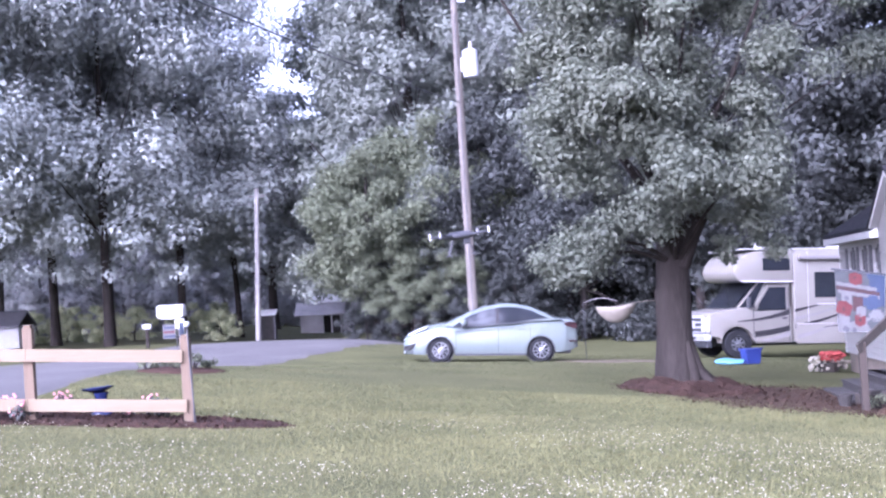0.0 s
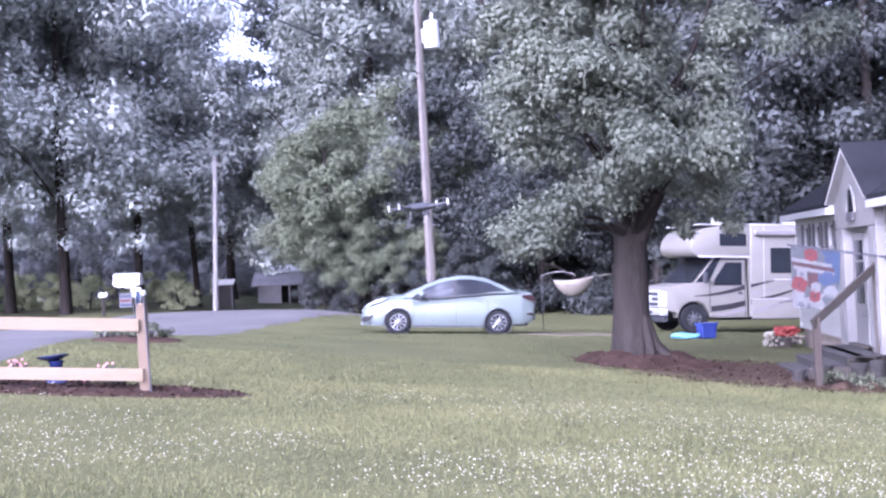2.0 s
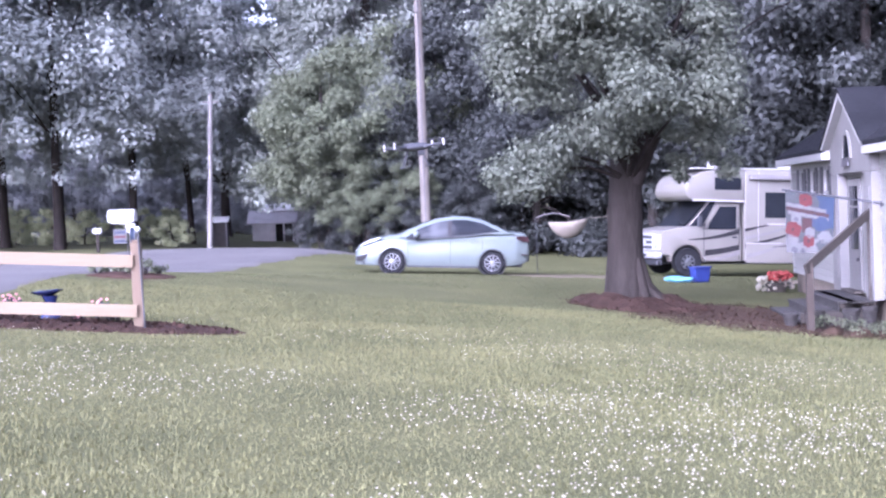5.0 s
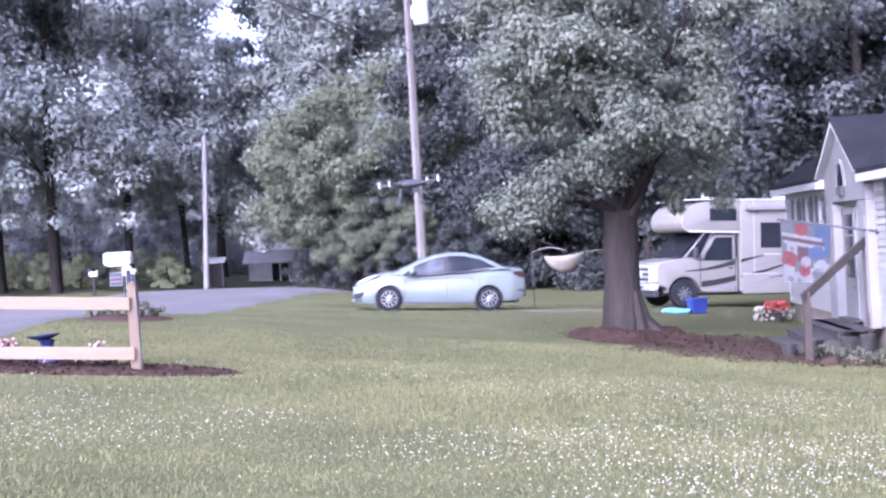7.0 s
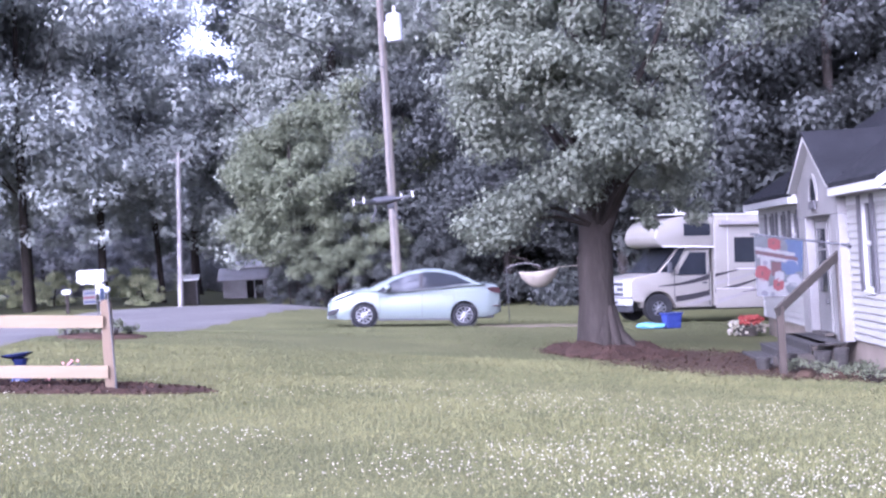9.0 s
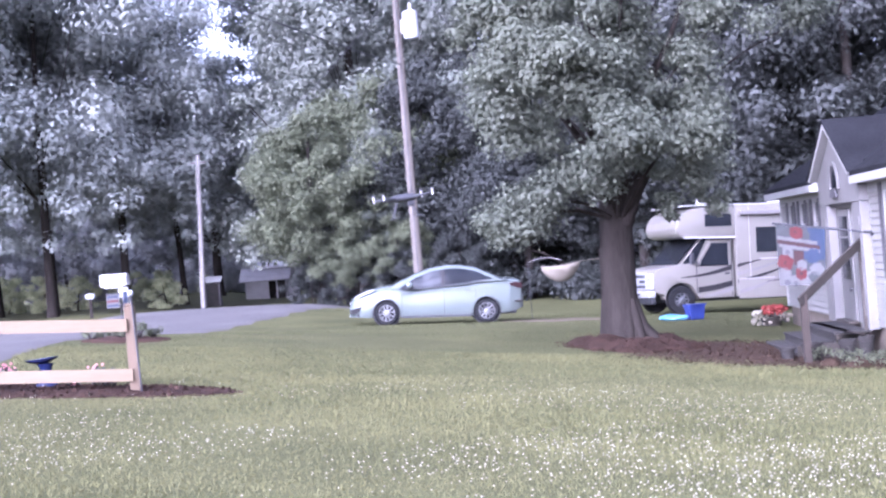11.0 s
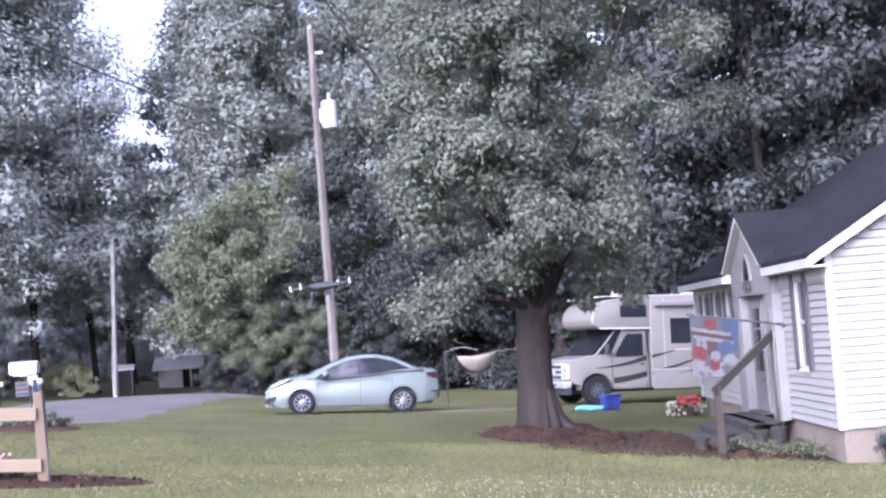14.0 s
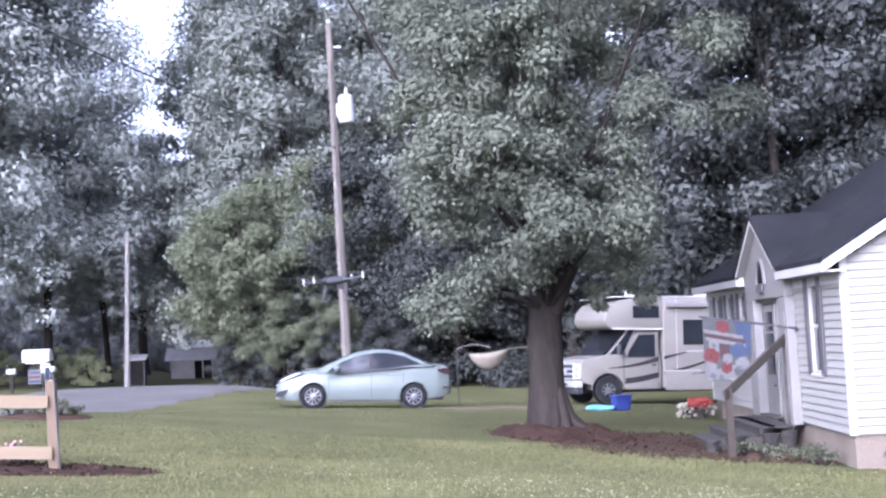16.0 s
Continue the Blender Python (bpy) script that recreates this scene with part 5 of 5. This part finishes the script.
# ---- poles and lines ----
def line(name, a, b, sag, r, label):
    bm = bmesh.new()
    a, b = Vector(a), Vector(b)
    pts = [a.lerp(b, k / 16) - Vector((0, 0, sag * 4 * (k / 16) * (1 - k / 16))) for k in range(17)]
    tube(pts, [r] * 17, 6, bm)
    return tagged(part(name, bm, WIRE), label, "cable")


PX, PY = 0.81, 44.0
pole = thing("utility_pole", Matrix.Translation((PX, PY, gz(PX, PY))), "tall weathered wooden utility pole with a grey transformer", "utility pole")
pz = 11.0 - gz(PX, PY)
smooth(part("shaft", rod((0, 0, -0.5), (-0.02, 0, pz + 0.15), 0.155, 0.095, 16), POLEWOOD, pole), 60)
can = part("transformer", lathe([(0.20, 0), (0.235, 0.03), (0.235, 0.74), (0.245, 0.75), (0.245, 0.80), (0.16, 0.86)], 24, m=Matrix.Translation((0.38, -0.05, pz - 2.95))), TANK, pole, "pale grey cylindrical transformer can")
smooth(can, 40)
part("bushing", lathe([(0.05, 0), (0.06, 0.05), (0.035, 0.1), (0.06, 0.15), (0.03, 0.24)], 12, m=Matrix.Translation((0.40, -0.05, pz - 2.1))), RVGREY, can)
part("hanger", box(0.08, 0.20, -0.08, -0.02, pz - 2.75, pz - 2.35), RVGREY, can)
part("insulator", lathe([(0.05, 0), (0.07, 0.06), (0.04, 0.12)], 12, m=Matrix.Translation((-0.02, 0, pz + 0.15))), RVGREY, pole)
part("ground_wire", rod((-0.02, -0.16, 0), (-0.02, -0.125, pz - 1), 0.012, seg=6), WIRE, pole)
part("bracket", box(0.06, 0.32, -0.03, 0.03, pz - 0.62, pz - 0.56), RVGREY, pole)
FX, FY = -9.2, 70.0
fp = thing("utility_pole", Matrix.Translation((FX, FY, 0.08)), "slim grey utility pole at the far roadside", "utility pole")
smooth(part("shaft", rod((0, 0, -1.0), (0.36, 0, 7.15), 0.135, 0.105, 12), POLEGREY, fp), 60)
part("crossarm", box(0.0, 0.72, -0.05, 0.05, 6.72, 6.80), POLEGREY, fp)
line("service_line", (PX, PY, 7.3), (-9.5, 5.0, 7.4), 0.4, 0.016, "dark overhead service line running from the pole")
line("guy_wire", (PX + 0.1, PY, 10.45), (9.0, 44.6, gz(9, 44.6)), 0.05, 0.010, "thin steel guy wire from the pole top")
line("power_line", (FX + 0.66, FY, 6.5), (PX, PY, 9.6), 0.8, 0.012, "dark overhead line between two poles")
line("power_line", (FX + 0.05, FY, 6.5), (-60, 92, 8.5), 1.0, 0.012, "dark overhead line leading along the far road")

# ---- far buildings ----
SHZ = gz(-7.9, 92)
shed = thing("shed", Matrix.Translation((-7.9, 92, SHZ)), "grey shed with a lean-to porch and a pale tin roof", "shed")
part("wall", box(-1.35, -0.05, 0.0, 1.2, -0.1, 0.86 - SHZ), SHEDWALL, shed)
part("back_wall", box(-0.85, 1.75, 1.21, 3.2, -0.1, 1.62 - SHZ), SHEDWALL, shed)
# dark panel before the back wall in place of the porch's inner shade
part("porch_shade_panel", box(-0.04, 1.15, 1.1, 1.2, -0.1, 0.84 - SHZ), STEPDARK, shed, "dark panel for the shade of the open porch under the lean-to")
for x in (-1.42, -0.04, 0.52, 1.12):
    part("porch_post", box(x, x + 0.09, -0.12, -0.02, -0.1, 0.80 - SHZ), SHEDWALL, shed)
across = Matrix(((0, 1, 0, 0), (1, 0, 0, 0), (0, 0, 1, -SHZ), (0, 0, 0, 1)))
part("porch_roof", slab([(-0.35, 0.72), (-0.35, 0.80), (1.35, 1.58), (1.35, 1.50)], -1.75, 1.45, m=across), SHEDWALL, shed, "grey weathered lean-to roof")
part("roof", slab([(1.05, 1.52), (1.05, 1.60), (2.2, 2.02), (3.4, 1.62), (3.4, 1.54), (2.2, 1.94)], -0.95, 2.0, m=across), SHEDROOF, shed, "pale tin roof")
BXZ = gz(-9.75, 79)
hutch = thing("garden_hutch", Matrix.Translation((-9.75, 79, BXZ)), "small dark garden hutch with a pale sloping lid", "hutch")
part("body", box(-0.42, 0.42, -0.35, 0.35, -0.05, 1.0 - BXZ, 0.02), STEPDARK, hutch)
for x in (-0.41, 0.33):
    part("corner_post", box(x, x + 0.08, -0.375, -0.352, -0.05, 0.98 - BXZ), SHUTTER, hutch)
part("lid", slab([(-0.48, 1.02), (-0.48, 1.08), (0.45, 1.32), (0.45, 1.24)], -0.5, 0.5, m=Matrix(((0, 1, 0, 0), (1, 0, 0, 0), (0, 0, 1, -BXZ), (0, 0, 0, 1)))), SHEDROOF, hutch)
cottage = thing("outbuilding", Matrix.Translation((-25.4, 80, gz(-25.4, 80))), "small white outbuilding with blue-grey roof across the road", "outbuilding")
part("wall", box(-2.2, 1.75, 0, 3, -0.6, 1.25), WHITEPAINT, cottage)
part("roof", slab([(-0.3, 1.15), (1.5, 1.95), (3.3, 1.15), (3.3, 1.25), (1.5, 2.08), (-0.3, 1.25)], -2.4, 1.85, m=Matrix(((0, 1, 0, 0), (1, 0, 0, 0), (0, 0, 1, 0), (0, 0, 0, 1)))), SHUTTER, cottage, "blue-grey roof")

# ---- yard things ----
ham = thing("hammock", Matrix.Translation((4.4, 38, 0)), "cream canvas hammock slung at the edge of the wood", "hammock")
rows = []
for i in range(17):
    f = i / 16
    x = -0.5 + 1.05 * f
    ze = 0.92 + 0.06 * f - 0.05 * math.sin(math.pi * f)
    bag = 0.42 * math.sin(math.pi * f) ** 0.6
    w = 0.04 + 0.30 * math.sin(math.pi * f) ** 0.6
    rows.append([Vector((x, w * t, ze - bag * (1 - t * t))) for t in np.linspace(-1, 1, 11)])
cl = part("canvas", loft(rows, caps=False), CANVAS, ham)
sol = cl.modifiers.new("thickness", "SOLIDIFY")
sol.thickness = 0.01
smooth(cl, 60)
part("rope", rod((-0.5, 0, 0.95), (-0.82, 0.1, 1.04), 0.008), BARK, ham)
part("rope", rod((0.55, 0, 0.98), (1.1, 0.1, 1.0), 0.008), CANVAS, ham)
hz0, hz1 = gz(3.58, 38.1), gz(5.5, 38.1)
part("stand_post", rod((-0.82, 0.1, hz0 - 0.1), (-0.82, 0.1, 1.06), 0.011), BLACK, ham)
part("stand_post", rod((1.1, 0.1, hz1 - 0.1), (1.1, 0.1, 1.25), 0.03, 0.025), BARK, ham)
bm = bmesh.new()
tube([Vector((-0.82 + 0.9 * f, 0.12, 1.04 + 0.10 * math.sin(math.pi * f))) for f in np.linspace(0, 1, 9)], [0.012] * 9, 6, bm)
part("spreader_bar", bm, TAUPE, ham)

bz = gz(7.12, 34.4)
bin_ = thing("storage_tote", Matrix.Translation((7.12, 34.4, bz)) @ Matrix.Rotation(0.3, 4, "Z"), "blue plastic tote on the grass by the motorhome", "tote")
bm = box(-0.21, 0.21, -0.16, 0.16, 0.0, 0.36, 0.03)
for v in bm.verts:
    if v.co.z < 0.1:
        v.co.x *= 0.85
        v.co.y *= 0.85
part("tub", bm, BLUEPLASTIC, bin_)
part("rim", box(-0.235, 0.235, -0.185, 0.185, 0.34, 0.375, 0.012), BLUEPLASTIC, bin_)
part("handle", box(0.236, 0.26, -0.06, 0.06, 0.27, 0.33, 0.008), WHITEPAINT, bin_)
tz = gz(6.55, 34.1)
bm = ball((0, 0, 0.07), 0.30, 3, (1.15, 0.7, 0.26))
for v in bm.verts:
    v.co.z += 0.05 * noise.noise(v.co * 6)
tarp = part("pool_float", bm, CYAN)
tarp.matrix_basis = Matrix.Translation((6.55, 34.1, tz)) @ Matrix.Rotation(-0.25, 4, "Z")
smooth(tarp, 60)
tagged(tarp, "bright cyan vinyl float lying on the grass", "pool float")

FX2, FY2 = 8.05, 31.0
planter = thing("flower_planter", Matrix.Translation((FX2, FY2, gz(FX2, FY2))), "planter of red and white flowers on the grass", "planter")
smooth(part("tub", lathe([(0.2, -0.02), (0.27, 0.18), (0.29, 0.2), (0.26, 0.2), (0.22, 0.1)], 20), OLDWOOD, planter), 40)
rr = np.random.default_rng(41)
for name, mt, x0, x1, z0, z1, n in (("red_blossoms", REDPETAL, -0.20, 0.30, 0.26, 0.42, 90), ("white_blossoms", PETAL, -0.42, -0.05, 0.05, 0.34, 45), ("yellow_blossoms", CANVAS, 0.0, 0.42, 0.08, 0.26, 50)):
    bm = bmesh.new()
    for k in range(n):
        s = bmesh.ops.create_icosphere(bm, subdivisions=1, radius=0.035 + 0.02 * rr.random())
        bmesh.ops.translate(bm, vec=(x0 + (x1 - x0) * rr.random(), -0.22 + 0.3 * rr.random(), z0 + (z1 - z0) * rr.random()), verts=s["verts"])
    tagged(part(name, bm, mt, planter), kind="stuff")
v, f = leaf_cards(np.array([[0.0, 0, 0.18], [0.2, 0, 0.16], [-0.2, 0, 0.16]]), np.array([0.22, 0.2, 0.2]), 300, 0.08, rr)
tagged(quick_mesh("foliage", v, f, LEAF_DARK, planter), kind="stuff")


# ---- mulch under the oak and bare soil towards the steps ----
def ring_in(x, y):
    return 1.0 - ((x - 4.2) / 1.08) ** 2 - ((y - 25.8) / 1.25) ** 2 + wobble(x, y, 2.6, 0.26)


def soil_in(x, y):
    return 1.0 - ((x - 6.0) / 2.3) ** 2 - ((y - 24.0 + 0.5 * (x - 6)) / 2.9) ** 2 + wobble(x, y, 1.6, 0.16)


tagged(draped("bare_soil", soil_in, 3, 9.5, 19, 30, 0.12, 0.012, BARE), "bare brown soil worn beside the steps", "soil", kind="structure")


def worn_in(x, y):
    return 1.0 - ((x - 4.2) / 1.9) ** 2 - ((y - 36.2) / 1.1) ** 2 + wobble(x, y, 2.4, 0.45)


tagged(draped("worn_grass", worn_in, 1.8, 6.6, 34.6, 37.8, 0.12, 0.012, DRY), "dry tan patch worn in the lawn behind the car", "soil", kind="structure")
tagged(draped("mulch_ring", ring_in, 2, 7, 22, 29, 0.08, 0.016, MULCH, 0.22), "reddish mulch heaped round the oak", "mulch", kind="structure")
chips("bark_chips", ring_in, 1.6, 7.4, 21.6, 29.4, 20000, 0.019, MULCH, 0.014, 14, "loose red bark chips round the oak", "mulch", -0.55, 0.22)
chips("leaf_litter", soil_in, 2.4, 9.5, 19, 30, 16000, 0.024, BARE, 0.010, 15, "brown leaf litter on the worn soil", "litter", -0.4, 0.0)


# ---- drone in the air ----
drone = thing("drone", Matrix.Translation((0.13, 11.0, 1.90)) @ Matrix.Rotation(radians(14), 4, "Z") @ Matrix.Rotation(radians(-4), 4, "Y"), "black four-rotor drone hovering over the lawn", "drone")
bm = ball((0, 0, 0.0), 0.1, 3, (1.25, 0.6, 0.30))
smooth(part("body", bm, BLACK, drone), 60)
smooth(part("canopy", ball((0.01, 0, 0.016), 0.085, 3, (1.2, 0.55, 0.22)), BLACK, drone), 60)
part("camera_pod", box(0.02, 0.08, -0.025, 0.025, -0.065, -0.02, 0.01), BLACK, drone)
for sx in (1, -1):
    for sy in (1, -1):
        arm = part("arm", rod((sx * 0.06, sy * 0.03, 0.0), (sx * 0.19, sy * 0.16, 0.012), 0.012, 0.008, 8), BLACK, drone)
        part("motor", lathe([(0.008, -0.02), (0.008, 0.018), (0.006, 0.03)], 14, m=Matrix.Translation((sx * 0.19, sy * 0.16, 0.015))), WHITEPAINT, arm)
        bm = box(-0.105, 0.105, -0.010, 0.010, 0.038, 0.041, m=Matrix.Translation((sx * 0.19, sy * 0.16, 0.012)) @ Matrix.Rotation(0.4 + sx + 2 * sy, 4, "Z"))
        part("propeller", bm, BLACK, arm)
    leg = part("landing_leg", rod((sx * 0.05, 0.0, -0.02), (sx * 0.10, 0.0, -0.14), 0.007, seg=8), BLACK, drone)
    part("skid", rod((sx * 0.10, -0.08, -0.145), (sx * 0.10, 0.08, -0.145), 0.006, seg=8), BLACK, leg)


# ---- clover and grass ----
def lawn_points(n, seed, y0=4.5, y1=19.5):
    r = np.random.default_rng(seed)
    Y = y0 + (y1 - y0) * r.random(n) ** 0.85
    X = (-0.36 + 0.86 * r.random(n)) * (Y + 1.0)
    patches = np.sin(X * 0.9 + 1.3 * np.sin(Y * 0.35)) + np.sin(Y * 1.1 + X * 0.35 + 2) + 0.7 * np.sin(X * 2.1 - Y * 1.7)
    return X, Y, patches, r


def ragged(X, Y):
    """A fixed scatter between 0 and 1, so that grass thins out over the rim of bare ground."""
    v = np.sin(X * 127.1 + Y * 311.7) * 43758.5453
    return v - np.floor(v)


def away(X, Y):
    """True on open lawn, off the beds, the road and the house."""
    lx = (X - 7.42) * 0.995 - (Y - 20) * 0.103
    ly = (X - 7.42) * 0.103 + (Y - 20) * 0.995
    return (bed_in(X, Y) < 0.02) & (road_in(X, Y) < 0) & ~((lx > -0.1) & (ly > -0.1)) & (ring_in(X, Y) < 0.5 * ragged(X, Y) ** 2) & (soil_in(X, Y) < 0.75 * ragged(X, Y) ** 2)


X, Y, P, r = lawn_points(20000, 21)
k = away(X, Y) & (P + r.normal(size=len(X)) * 0.7 > 0.25) & (r.random(len(X)) < 1.5 - Y / 14)
X, Y = X[k], Y[k]
n = len(X)
h = 0.03 + 0.03 * r.random(n)
s = 0.0058 + 0.0048 * r.random(n)
c = np.stack([X, Y, ground_z(X, Y) + h], 1)
octa = np.array([[1, 0, 0], [0, 1, 0], [-1, 0, 0], [0, -1, 0], [0, 0, 0.9], [0, 0, -0.7]])
V = (c[:, None, :] + octa[None] * s[:, None, None]).reshape(-1, 3)
F = np.array([[0, 1, 4], [1, 2, 4], [2, 3, 4], [3, 0, 4], [1, 0, 5], [2, 1, 5], [3, 2, 5], [0, 3, 5]])
F = (np.arange(n)[:, None, None] * 6 + F[None]).reshape(-1, 3)
tagged(quick_mesh("clover_blossoms", V, F, PETAL), "white clover blossoms scattered over the lawn", "clover", kind="stuff")

X, Y, P, r = lawn_points(300000, 22, 4.5, 24.0)
k = away(X, Y)
X, Y = X[k], Y[k]
n = len(X)
a = r.random(n) * 6.283
h = (0.018 + 0.03 * r.random(n)) * (0.85 + 0.2 * np.sin(X * 0.7 + Y * 0.5))
w = 0.003 + 0.004 * r.random(n)
g = ground_z(X, Y)
t = np.stack([np.cos(a), np.sin(a), np.zeros(n)], 1)
b = np.stack([-np.sin(a), np.cos(a), np.zeros(n)], 1)
p = np.stack([X, Y, g - 0.005], 1)
lean = b * (h * (0.2 + 0.7 * r.random(n)))[:, None]
tipz = np.array([0, 0, 1.0]) * h[:, None]
V = np.stack([p - t * w[:, None], p + t * w[:, None], p + lean + tipz], 1).reshape(-1, 3)
tagged(quick_mesh("grass_blades", V, np.arange(n * 3).reshape(-1, 3), BLADE), "short green and dry grass blades of the lawn", "grass", kind="stuff")

# longer, coarser tufts where the lawn runs back to the car and the wood
r = np.random.default_rng(23)
n = 150000
Y = 19.5 + 26 * r.random(n) ** 1.2
X = (-0.30 + 0.74 * r.random(n)) * Y
P = np.sin(X * 0.8 + 1.5 * np.sin(Y * 0.4)) + np.sin(Y * 0.9 + X * 0.5) + r.normal(size=n) * 0.8
k = away(X, Y) & (worn_in(X, Y) < 0) & (mail_in(X, Y) < 0) & (P > -0.5)
X, Y = X[k], Y[k]
n = len(X)
a = r.random(n) * 6.283
h = 0.022 + 0.024 * r.random(n)
w = 0.004 + 0.006 * r.random(n)
p = np.stack([X, Y, ground_z(X, Y) - 0.008], 1)
t = np.stack([np.cos(a), np.sin(a), np.zeros(n)], 1)
tip = np.stack([-np.sin(a) * h * 0.6, np.cos(a) * h * 0.6, h], 1)
V = np.stack([p - t * w[:, None], p + t * w[:, None], p + tip], 1).reshape(-1, 3)
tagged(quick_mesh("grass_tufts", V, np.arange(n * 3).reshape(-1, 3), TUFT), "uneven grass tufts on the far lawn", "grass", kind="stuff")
